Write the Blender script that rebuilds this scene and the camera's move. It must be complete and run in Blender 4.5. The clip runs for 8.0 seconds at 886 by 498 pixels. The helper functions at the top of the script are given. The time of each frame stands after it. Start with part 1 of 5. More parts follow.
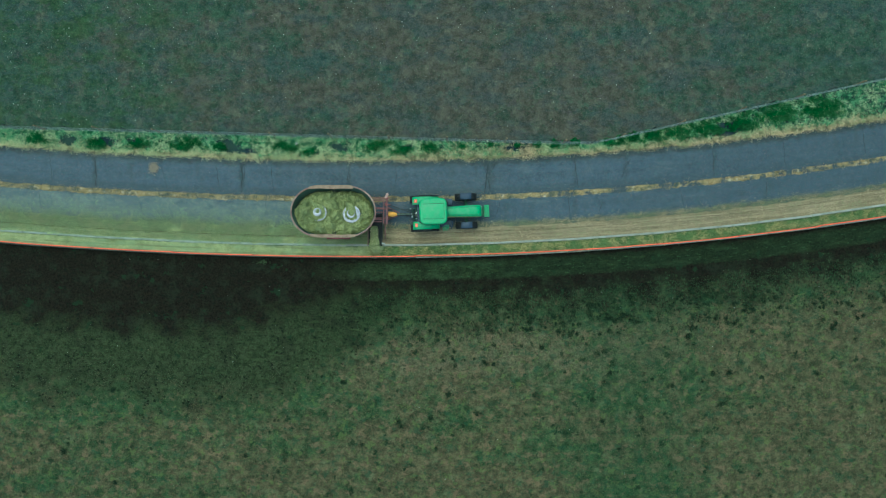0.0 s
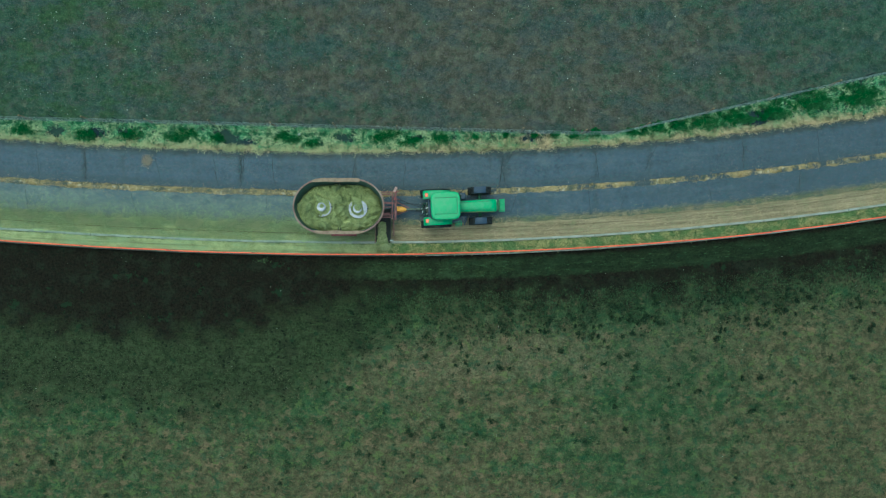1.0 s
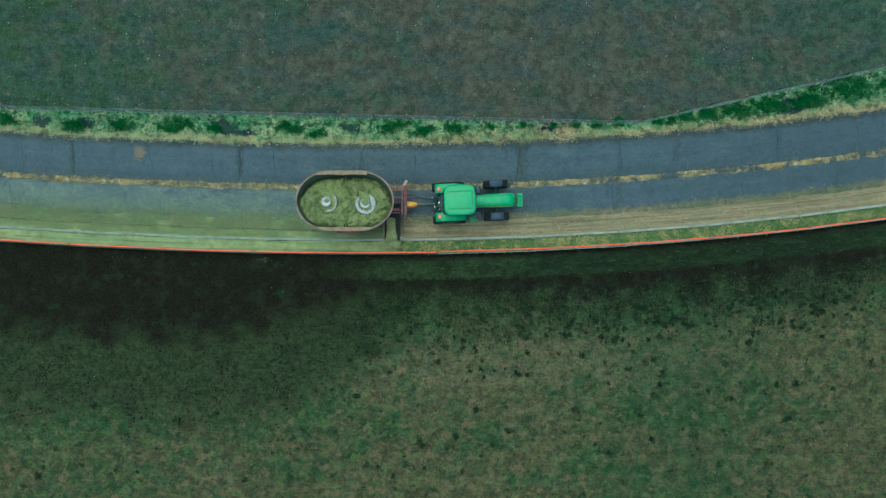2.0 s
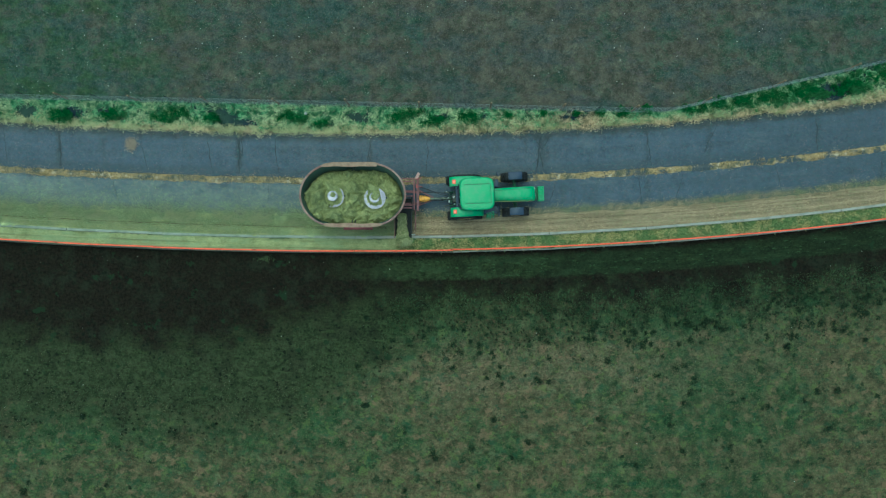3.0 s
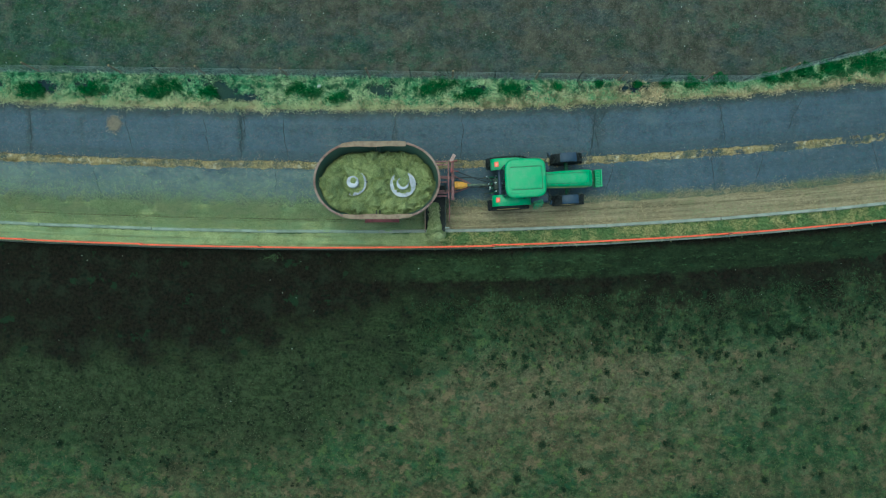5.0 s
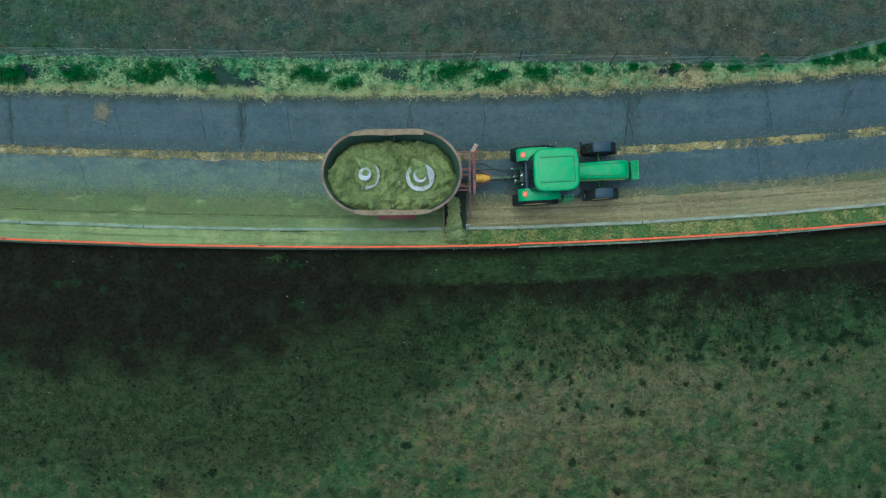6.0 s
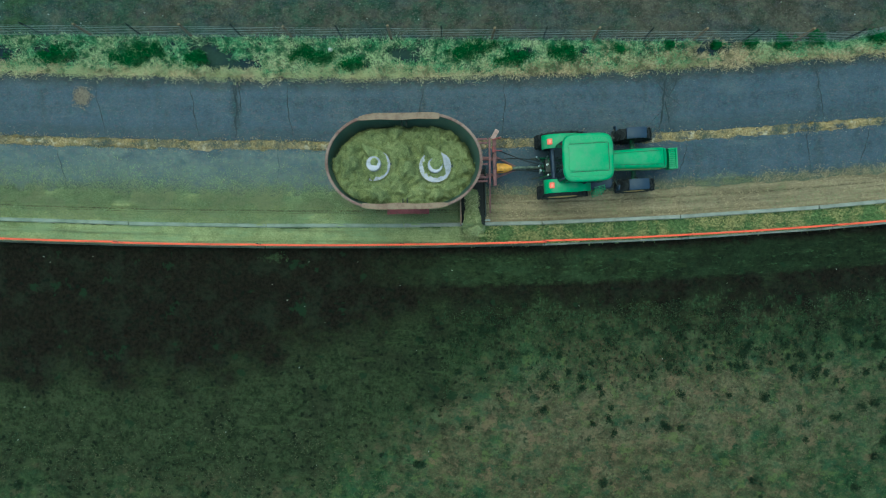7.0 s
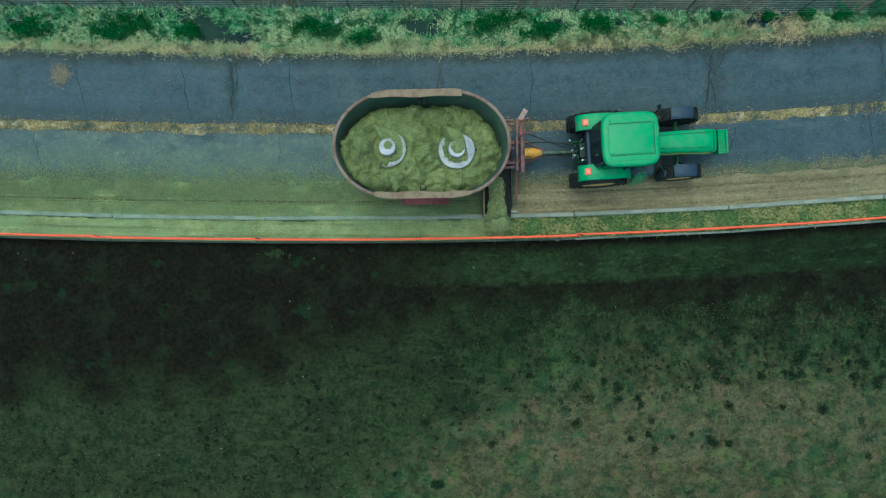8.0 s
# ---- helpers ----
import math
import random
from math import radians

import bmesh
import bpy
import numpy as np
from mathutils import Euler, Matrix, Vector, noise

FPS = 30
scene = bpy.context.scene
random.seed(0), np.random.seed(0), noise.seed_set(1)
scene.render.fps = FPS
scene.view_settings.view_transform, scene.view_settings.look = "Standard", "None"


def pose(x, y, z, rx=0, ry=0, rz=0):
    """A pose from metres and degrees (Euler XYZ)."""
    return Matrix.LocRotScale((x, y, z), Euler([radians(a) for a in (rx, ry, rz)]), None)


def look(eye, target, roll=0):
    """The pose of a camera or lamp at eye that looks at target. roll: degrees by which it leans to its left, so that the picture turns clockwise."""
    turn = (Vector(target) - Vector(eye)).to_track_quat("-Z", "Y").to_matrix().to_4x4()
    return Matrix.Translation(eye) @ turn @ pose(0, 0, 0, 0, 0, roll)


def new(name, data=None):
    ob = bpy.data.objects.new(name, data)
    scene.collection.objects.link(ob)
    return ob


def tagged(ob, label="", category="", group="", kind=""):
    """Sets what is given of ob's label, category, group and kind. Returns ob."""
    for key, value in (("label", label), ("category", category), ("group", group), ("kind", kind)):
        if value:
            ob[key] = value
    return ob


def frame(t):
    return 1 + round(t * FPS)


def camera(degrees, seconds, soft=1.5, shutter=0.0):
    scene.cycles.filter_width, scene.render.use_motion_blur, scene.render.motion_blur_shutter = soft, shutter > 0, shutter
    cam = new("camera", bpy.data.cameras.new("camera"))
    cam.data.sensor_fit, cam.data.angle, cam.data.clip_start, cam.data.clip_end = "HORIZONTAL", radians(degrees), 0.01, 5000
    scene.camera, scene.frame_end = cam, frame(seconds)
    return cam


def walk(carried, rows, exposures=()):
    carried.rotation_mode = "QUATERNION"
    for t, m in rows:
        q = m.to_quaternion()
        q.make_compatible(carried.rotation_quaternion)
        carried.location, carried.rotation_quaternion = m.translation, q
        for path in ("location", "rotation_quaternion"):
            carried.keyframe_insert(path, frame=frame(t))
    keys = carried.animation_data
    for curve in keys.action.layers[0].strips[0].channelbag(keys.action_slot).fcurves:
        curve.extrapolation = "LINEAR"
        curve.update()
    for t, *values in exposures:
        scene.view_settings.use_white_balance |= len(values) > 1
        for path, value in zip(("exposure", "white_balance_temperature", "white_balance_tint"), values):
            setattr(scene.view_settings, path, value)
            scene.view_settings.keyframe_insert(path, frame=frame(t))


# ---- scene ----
# ---- camera and its way ----
cam = camera(70, 8.0, soft=1.2)
PATH = [
    (0.0, pose(1.628, 0.697, 40.369, -0.020, 0.330, 0.300)),
    (0.5, pose(1.260, 0.612, 39.145, -0.020, 0.330, 0.250)),
    (1.0, pose(0.885, 0.533, 37.920, -0.020, 0.330, 0.195)),
    (1.5, pose(0.510, 0.461, 36.690, -0.020, 0.330, 0.137)),
    (3.0, pose(-0.647, 0.295, 32.990, -0.020, 0.330, -0.044)),
    (3.5, pose(-1.070, 0.218, 31.770, -0.020, 0.330, -0.150)),
    (4.0, pose(-1.505, 0.155, 30.540, -0.020, 0.330, -0.270)),
    (4.5, pose(-1.935, 0.125, 29.310, -0.020, 0.330, -0.360)),
    (6.0, pose(-3.200, 0.088, 25.630, -0.020, 0.330, -0.530)),
    (6.5, pose(-3.515, 0.062, 24.420, -0.020, 0.330, -0.640)),
    (7.0, pose(-3.815, 0.022, 23.180, -0.020, 0.330, -0.730)),
    (7.5, pose(-4.150, -0.050, 21.980, -0.020, 0.330, -0.780)),
    (8.0, pose(-4.500, -0.134, 20.780, -0.020, 0.330, -0.820)),
]
walk(cam, PATH, exposures=[(0.0, 1.12, 5600, -37.0), (4.0, 1.02, 5600, -37.0), (8.0, 0.97, 5600, -37.0)])

# ---- world and sun: a dull overcast day ----
SUN_UP, SUN_ROUND = radians(74), radians(-32)
world = bpy.data.worlds.new("overcast_sky")
scene.world = world
world.use_nodes = True
wn = world.node_tree
sky = wn.nodes.new("ShaderNodeTexSky")
sky.sky_type, sky.sun_disc = "NISHITA", False
sky.sun_elevation, sky.sun_rotation = SUN_UP, SUN_ROUND
sky.dust_density = 4.0
wn.links.new(sky.outputs[0], wn.nodes["Background"].inputs[0])
wn.nodes["Background"].inputs[1].default_value = 0.10
sun = new("sun", bpy.data.lights.new("sun", "SUN"))
sun.data.energy, sun.data.angle, sun.data.color = 0.35, radians(60), (1.0, 0.97, 0.92)
sun_way = Vector((math.sin(SUN_ROUND) * math.cos(SUN_UP), math.cos(SUN_ROUND) * math.cos(SUN_UP), math.sin(SUN_UP)))
sun.matrix_world = look(sun_way * 60, (0, 0, 0))


# ---- material helpers ----
class Nodes:
    """Short names for the shader nodes of one material."""

    def __init__(self, name, rough=0.8, metal=0.0, spec=0.5):
        self.mat = bpy.data.materials.new(name)
        self.mat.use_nodes = True
        self.t = self.mat.node_tree
        self.bsdf = self.t.nodes["Principled BSDF"]
        self.bsdf.inputs["Roughness"].default_value = rough
        self.bsdf.inputs["Metallic"].default_value = metal
        self.bsdf.inputs["Specular IOR Level"].default_value = spec

    def plug(self, socket, value):
        if isinstance(value, bpy.types.NodeSocket):
            self.t.links.new(value, socket)
        elif isinstance(value, (tuple, list)) and len(value) == 3 and socket.type == "RGBA":
            socket.default_value = (*value, 1)
        else:
            socket.default_value = value

    def place(self, which="Object"):
        return self.t.nodes.new("ShaderNodeTexCoord").outputs[which]

    def stretch(self, vec, scale, shift=(0, 0, 0)):
        n = self.t.nodes.new("ShaderNodeMapping")
        self.plug(n.inputs["Vector"], vec)
        n.inputs["Scale"].default_value, n.inputs["Location"].default_value = scale, shift
        return n.outputs[0]

    def noise(self, vec, scale, detail=4.0, rough=0.55, out="Fac"):
        n = self.t.nodes.new("ShaderNodeTexNoise")
        self.plug(n.inputs["Vector"], vec)
        n.inputs["Scale"].default_value, n.inputs["Detail"].default_value, n.inputs["Roughness"].default_value = scale, detail, rough
        return n.outputs[out]

    def cells(self, vec, scale, out="Distance", rand=1.0):
        n = self.t.nodes.new("ShaderNodeTexVoronoi")
        self.plug(n.inputs["Vector"], vec)
        n.inputs["Scale"].default_value, n.inputs["Randomness"].default_value = scale, rand
        return n.outputs[out]

    def warp(self, vec, scale, amount):
        """The place, pushed about by a noise."""
        n = self.t.nodes.new("ShaderNodeVectorMath")
        n.operation = "MULTIPLY_ADD"
        self.plug(n.inputs[0], self.noise(vec, scale, 3, 0.6, "Color"))
        n.inputs[1].default_value = (amount, amount, 0.0)
        self.plug(n.inputs[2], vec)
        return n.outputs[0]

    def calc(self, op, a, b=0.0):
        n = self.t.nodes.new("ShaderNodeMath")
        n.operation = op
        self.plug(n.inputs[0], a)
        self.plug(n.inputs[1], b)
        return n.outputs[0]

    def rise(self, value, lo, hi, a=0.0, b=1.0):
        """Smooth step: a below lo, b above hi."""
        n = self.t.nodes.new("ShaderNodeMapRange")
        n.interpolation_type = "SMOOTHSTEP"
        self.plug(n.inputs["Value"], value)
        for key, v in (("From Min", lo), ("From Max", hi), ("To Min", a), ("To Max", b)):
            n.inputs[key].default_value = v
        return n.outputs[0]

    def mix(self, fac, a, b):
        n = self.t.nodes.new("ShaderNodeMix")
        n.data_type = "RGBA"
        self.plug(n.inputs[0], fac)
        self.plug(n.inputs[6], a)
        self.plug(n.inputs[7], b)
        return n.outputs[2]

    def split(self, vec):
        n = self.t.nodes.new("ShaderNodeSeparateXYZ")
        self.plug(n.inputs[0], vec)
        return n.outputs

    def island(self):
        return self.t.nodes.new("ShaderNodeNewGeometry").outputs["Random Per Island"]

    def chance(self):
        return self.t.nodes.new("ShaderNodeObjectInfo").outputs["Random"]

    def bump(self, height, strength=0.4, depth=0.02):
        n = self.t.nodes.new("ShaderNodeBump")
        self.plug(n.inputs["Height"], height)
        n.inputs["Strength"].default_value, n.inputs["Distance"].default_value = strength, depth
        self.t.links.new(n.outputs[0], self.bsdf.inputs["Normal"])

    def color(self, c):
        self.plug(self.bsdf.inputs["Base Color"], c)
        return self

    def rough(self, r):
        self.plug(self.bsdf.inputs["Roughness"], r)


def worn(name, base, dirt, amount=0.4, scale=6.0, rough=0.5, metal=0.0, bump=0.15, spec=0.5):
    """A painted, plastic or metal surface with dirt in two sizes of stain and some fine relief."""
    n = Nodes(name, rough, metal, spec)
    p = n.place()
    big, small = n.noise(p, scale, 5), n.noise(p, scale * 9, 3)
    both = n.calc("ADD", n.calc("MULTIPLY", big, 0.7), n.calc("MULTIPLY", small, 0.3))
    n.color(n.mix(n.rise(both, 0.62 - amount * 0.4, 0.80 - amount * 0.3), base, dirt))
    n.rough(n.rise(both, 0.3, 0.75, rough * 0.8, min(1.0, rough * 1.5)))
    n.bump(small, bump, 0.005)
    return n.mat


def blade_mat(name, dark, light, other, patch=1.2, share=0.5, deep=None, pale=None, bleach=0.85, tuft_shade=0.68, west=None):
    """Grass: every blade its own shade between dark and light, with patches of another colour."""
    n = Nodes(name, 0.75, 0, 0.25)
    r = n.island()
    p = n.place()
    a = n.mix(r, dark, light)
    zone = n.rise(n.calc("ADD", n.noise(p, patch, 3), n.calc("MULTIPLY", r, 0.15)), 0.68 - share * 0.3, 0.76 - share * 0.3)
    c = n.mix(zone, a, other)
    if deep:
        c = n.mix(n.calc("MULTIPLY", n.rise(n.noise(n.stretch(p, (1, 1, 1), (5, 9, 0)), 2.6, 4, 0.65), 0.50, 0.58), 0.85), c, deep)
    if pale:
        c = n.mix(n.calc("MULTIPLY", n.rise(n.noise(n.stretch(p, (1, 1, 1), (17, 4, 0)), 4.2, 4, 0.7), 0.48, 0.62), n.calc("MULTIPLY", n.rise(r, 0.15, 0.75), bleach)), c, pale)
    # dark spots among the tufts: shade of the gaps put into the blade colour
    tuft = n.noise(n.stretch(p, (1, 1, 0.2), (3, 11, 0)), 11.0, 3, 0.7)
    c = n.mix(n.rise(tuft, 0.38, 0.56, tuft_shade, 0.0), c, tuple(0.55 * v for v in dark))
    if west:
        c = n.mix(n.calc("MULTIPLY", n.rise(n.split(p)[0], -6.0, 1.0, 0.75, 0.0), n.rise(n.noise(n.stretch(p, (1, 1, 1), (8, 3, 0)), 1.4, 4, 0.7), 0.36, 0.60)), c, west)
    n.color(c)
    thin = n.t.nodes.new("ShaderNodeBsdfTranslucent")
    n.plug(thin.inputs["Color"], c)
    both = n.t.nodes.new("ShaderNodeMixShader")
    both.inputs[0].default_value = 0.35
    n.t.links.new(n.bsdf.outputs[0], both.inputs[1])
    n.t.links.new(thin.outputs[0], both.inputs[2])
    n.t.links.new(both.outputs[0], n.t.nodes["Material Output"].inputs["Surface"])
    return n.mat


# ---- the line of the road: a gentle bend, tighter to the east ----
BEND_X, BEND_WEST, BEND_EAST, BEND_Y = -4.18, 306.0, 207.0, 0.15


def bend(x):
    d = min(max(x, -90.0), 90.0) - BEND_X
    r = BEND_WEST if d < 0 else BEND_EAST
    y = d * d / (2 * r)
    over = x - min(max(x, -90.0), 90.0)
    return BEND_Y + y + over * d / r


def slope(x):
    return (bend(x + 0.1) - bend(x - 0.1)) / 0.2


def fence_y(x):
    """The stock fence north of the road: nearly straight, then turning with the bend."""
    return 7.40 - 0.024 * (x - 10.6) if x < 10.6 else 7.40 + 0.225 * (x - 10.6)


# ---- materials ----
def ground_material():
    n = Nodes("pasture_soil", 0.95, 0, 0.06)
    uv = n.place("UV")
    sx = n.split(uv)
    along, across = sx[0], sx[1]
    p = n.place()
    n1, n2, n3, n4 = n.noise(p, 0.14, 4), n.noise(p, 0.60, 5, 0.65), n.noise(p, 2.6, 6, 0.7), n.noise(p, 15.0, 4, 0.7)
    mottle = n.calc("ADD", n.calc("MULTIPLY", n.rise(n3, 0.38, 0.62), 0.55), n.calc("MULTIPLY", n.rise(n.noise(p, 8.0, 5, 0.75), 0.40, 0.60), 0.45))
    grain = n.rise(n4, 0.36, 0.66)
    wob = n.calc("MULTIPLY", n.calc("SUBTRACT", n2, 0.5), 5.5)
    fine = n.calc("MULTIPLY", n.calc("SUBTRACT", n3, 0.5), 3.0)
    v = n.calc("ADD", n.calc("ADD", across, wob), fine)
    # south pasture: short brown-green grass in patches
    n6 = n.noise(n.stretch(p, (1.0, 1.6, 1.0)), 5.5, 5, 0.7)
    soft = n.calc("ADD", n.calc("MULTIPLY", n.rise(n.noise(n.warp(p, 1.3, 0.5), 1.5, 5, 0.65), 0.40, 0.60), 0.5), n.calc("MULTIPLY", mottle, 0.5))
    brown = n.mix(soft, (0.034, 0.031, 0.018), (0.136, 0.112, 0.062))
    green = n.mix(soft, (0.011, 0.028, 0.012), (0.058, 0.100, 0.042))
    patch = n.calc("ADD", n.calc("MULTIPLY", n.noise(n.stretch(p, (0.55, 1.6, 1.0)), 0.16, 4), 0.30), n.calc("ADD", n.calc("MULTIPLY", n2, 0.34), n.calc("ADD", n.calc("MULTIPLY", n.noise(p, 1.9, 5, 0.7), 0.22), n.calc("MULTIPLY", n6, 0.14))))
    lean = n.calc("ADD", n.calc("MULTIPLY", n.rise(across, -10.5, -7.0), n.rise(across, -5.6, -4.2, 0.030, 0.0)), n.calc("ADD", n.rise(across, -14.0, -8.5, 0.036, 0.0), n.calc("ADD", n.calc("ADD", n.rise(along, 5.0, 13.0, 0.010, -0.045), n.rise(along, 14.0, 21.0, 0.0, 0.060)), n.rise(along, -16.0, -3.0, -0.035, 0.0))))
    south = n.mix(n.rise(n.calc("ADD", patch, lean), 0.435, 0.560), green, brown)
    rust = n.calc("MULTIPLY", n.rise(n.noise(n.stretch(p, (1.0, 1.3, 1.0), (3, 8, 0)), 4.2, 5, 0.75), 0.54, 0.66), 0.45)
    south = n.mix(rust, south, (0.120, 0.074, 0.050))
    band = n.calc("MULTIPLY", n.calc("MULTIPLY", n.rise(v, -9.5, -6.6), n.rise(v, -5.6, -4.4, 1.0, 0.0)), n.calc("MULTIPLY", n.rise(along, -6.0, 0.0), n.rise(along, 9.0, 20.0, 1.0, 0.25)))
    south = n.mix(n.calc("MULTIPLY", band, n.rise(n.noise(n.warp(p, 2.0, 0.4), 1.3, 4, 0.65), 0.38, 0.60, 0.05, 0.65)), south, n.mix(mottle, (0.076, 0.062, 0.040), (0.185, 0.150, 0.096)))
    straw = n.rise(n.noise(n.stretch(n.warp(p, 1.6, 0.6), (1.0, 1.2, 1.0), (31, 17, 0)), 0.95, 4, 0.6), 0.57, 0.70, 0.0, 0.58)
    south = n.mix(straw, south, (0.140, 0.145, 0.080))
    murk = n.rise(n.noise(n.stretch(n.warp(p, 1.6, 0.6), (1.0, 1.2, 1.0), (53, 29, 0)), 0.85, 4, 0.6), 0.58, 0.72, 0.0, 0.55)
    south = n.mix(murk, south, (0.024, 0.044, 0.024))
    moss = n.calc("MULTIPLY", n.rise(n.noise(n.stretch(p, (0.8, 1.4, 1.0), (11, 2, 0)), 3.4, 5, 0.75), 0.54, 0.66), 0.42)
    south = n.mix(moss, south, (0.036, 0.078, 0.038))
    bits = n.noise(n.stretch(p, (1.0, 1.0, 1.0), (9, 9, 0)), 19.0, 3, 0.7)
    south = n.mix(n.rise(bits, 0.56, 0.68, 0.0, 0.28), south, (0.205, 0.172, 0.098))
    south = n.mix(n.rise(n.noise(n.stretch(p, (1.0, 1.0, 1.0), (39, 19, 0)), 13.0, 3, 0.7), 0.56, 0.68, 0.0, 0.22), south, (0.060, 0.120, 0.048))
    south = n.mix(n.rise(n.noise(n.stretch(p, (1.0, 1.0, 1.0), (49, 29, 0)), 10.0, 3, 0.7), 0.57, 0.68, 0.0, 0.26), south, (0.013, 0.022, 0.011))
    for shift, scale, tone, deep in ((81, 1.7, (0.108, 0.130, 0.046), 0.62), (91, 1.4, (0.165, 0.110, 0.070), 0.66), (97, 1.5, (0.024, 0.066, 0.036), 0.55), (103, 3.0, (0.018, 0.026, 0.014), 0.5)):
        south = n.mix(n.rise(n.noise(n.stretch(n.warp(p, 3.0, 0.25), (1.0, 1.2, 1.0), (shift, shift * 0.7, 0)), scale, 4, 0.65), 0.54, 0.64, 0.0, deep), south, tone)
    south = n.mix(n.calc("MULTIPLY", n.rise(along, 7.0, 13.0, 0.0, 0.24), n.rise(along, 14.0, 20.0, 1.0, 0.3)), south, (0.020, 0.046, 0.022))
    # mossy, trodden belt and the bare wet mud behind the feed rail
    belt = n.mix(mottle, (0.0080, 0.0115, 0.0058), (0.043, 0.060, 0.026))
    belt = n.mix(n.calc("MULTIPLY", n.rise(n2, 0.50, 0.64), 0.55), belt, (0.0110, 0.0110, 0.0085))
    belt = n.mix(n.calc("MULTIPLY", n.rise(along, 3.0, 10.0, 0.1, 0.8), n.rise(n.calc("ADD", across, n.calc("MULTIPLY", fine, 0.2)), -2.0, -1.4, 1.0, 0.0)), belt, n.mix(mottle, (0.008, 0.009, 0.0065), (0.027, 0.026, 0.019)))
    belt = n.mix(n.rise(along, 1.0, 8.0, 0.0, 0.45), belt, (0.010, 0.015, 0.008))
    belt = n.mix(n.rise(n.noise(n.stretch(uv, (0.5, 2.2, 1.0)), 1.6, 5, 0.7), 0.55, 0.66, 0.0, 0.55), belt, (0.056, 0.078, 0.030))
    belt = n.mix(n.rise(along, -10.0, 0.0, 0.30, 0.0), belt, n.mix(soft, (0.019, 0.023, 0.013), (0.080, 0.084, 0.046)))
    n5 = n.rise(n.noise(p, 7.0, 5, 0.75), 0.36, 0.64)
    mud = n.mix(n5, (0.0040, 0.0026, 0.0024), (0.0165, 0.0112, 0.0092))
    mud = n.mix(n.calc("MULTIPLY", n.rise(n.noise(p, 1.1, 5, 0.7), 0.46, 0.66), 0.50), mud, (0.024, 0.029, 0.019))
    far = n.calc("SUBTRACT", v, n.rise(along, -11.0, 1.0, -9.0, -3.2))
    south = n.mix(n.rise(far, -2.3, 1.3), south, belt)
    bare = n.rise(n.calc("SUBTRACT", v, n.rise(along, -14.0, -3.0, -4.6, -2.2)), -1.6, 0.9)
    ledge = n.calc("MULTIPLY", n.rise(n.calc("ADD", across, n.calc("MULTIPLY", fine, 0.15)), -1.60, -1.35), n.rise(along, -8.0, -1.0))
    # dark strip along the rail, its shade put into the mud colour
    rail_shade = n.rise(n.calc("ADD", across, n.calc("MULTIPLY", fine, 0.3)), -0.62, -0.18)
    keep = n.calc("MULTIPLY", ledge, n.calc("SUBTRACT", 1.0, rail_shade))
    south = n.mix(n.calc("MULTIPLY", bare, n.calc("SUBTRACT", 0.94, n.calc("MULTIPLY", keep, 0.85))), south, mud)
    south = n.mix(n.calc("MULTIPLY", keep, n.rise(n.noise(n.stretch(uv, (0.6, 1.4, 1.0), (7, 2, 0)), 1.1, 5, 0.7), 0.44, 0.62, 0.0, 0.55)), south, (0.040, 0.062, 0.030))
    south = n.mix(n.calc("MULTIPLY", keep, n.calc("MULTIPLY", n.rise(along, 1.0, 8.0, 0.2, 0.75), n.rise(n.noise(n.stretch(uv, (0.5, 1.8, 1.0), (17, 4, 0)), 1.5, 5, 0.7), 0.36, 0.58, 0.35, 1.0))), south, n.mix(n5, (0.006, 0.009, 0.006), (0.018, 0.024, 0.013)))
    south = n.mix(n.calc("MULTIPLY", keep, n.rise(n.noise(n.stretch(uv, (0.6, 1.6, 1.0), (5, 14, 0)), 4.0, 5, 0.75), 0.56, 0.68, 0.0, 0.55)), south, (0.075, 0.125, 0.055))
    # hoof pits as dark spots in the colour, without any depth
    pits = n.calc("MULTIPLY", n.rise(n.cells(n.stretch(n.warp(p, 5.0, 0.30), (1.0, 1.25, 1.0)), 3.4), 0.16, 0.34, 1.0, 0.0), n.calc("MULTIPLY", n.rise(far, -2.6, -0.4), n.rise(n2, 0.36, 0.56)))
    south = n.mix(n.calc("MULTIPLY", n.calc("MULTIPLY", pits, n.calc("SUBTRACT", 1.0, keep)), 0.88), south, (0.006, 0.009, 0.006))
    trod = n.calc("MULTIPLY", n.calc("MULTIPLY", n.rise(v, -6.2, -4.4), n.rise(v, -2.9, -2.2, 1.0, 0.0)), n.rise(along, -6.0, 0.0))
    south = n.mix(n.calc("MULTIPLY", trod, n.rise(n.noise(n.stretch(p, (1.6, 1.0, 1.0), (27, 3, 0)), 5.0, 4, 0.7), 0.50, 0.64, 0.0, 0.65)), south, (0.056, 0.088, 0.040))
    # smaller hoof prints, also dark in colour only
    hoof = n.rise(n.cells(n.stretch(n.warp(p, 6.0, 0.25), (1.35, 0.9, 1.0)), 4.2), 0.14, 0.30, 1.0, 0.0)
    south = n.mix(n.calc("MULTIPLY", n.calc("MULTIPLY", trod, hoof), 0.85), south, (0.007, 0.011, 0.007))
    spots = n.rise(n.calc("ADD", n.noise(p, 1.25, 3, 0.6), n.calc("MULTIPLY", n4, 0.12)), 0.69, 0.74)
    south = n.mix(n.calc("MULTIPLY", spots, 0.8), south, (0.016, 0.030, 0.015))
    # north pasture: greyer, worn
    grey = n.mix(soft, (0.036, 0.034, 0.027), (0.108, 0.096, 0.076))
    teal = n.mix(soft, (0.014, 0.034, 0.023), (0.062, 0.100, 0.068))
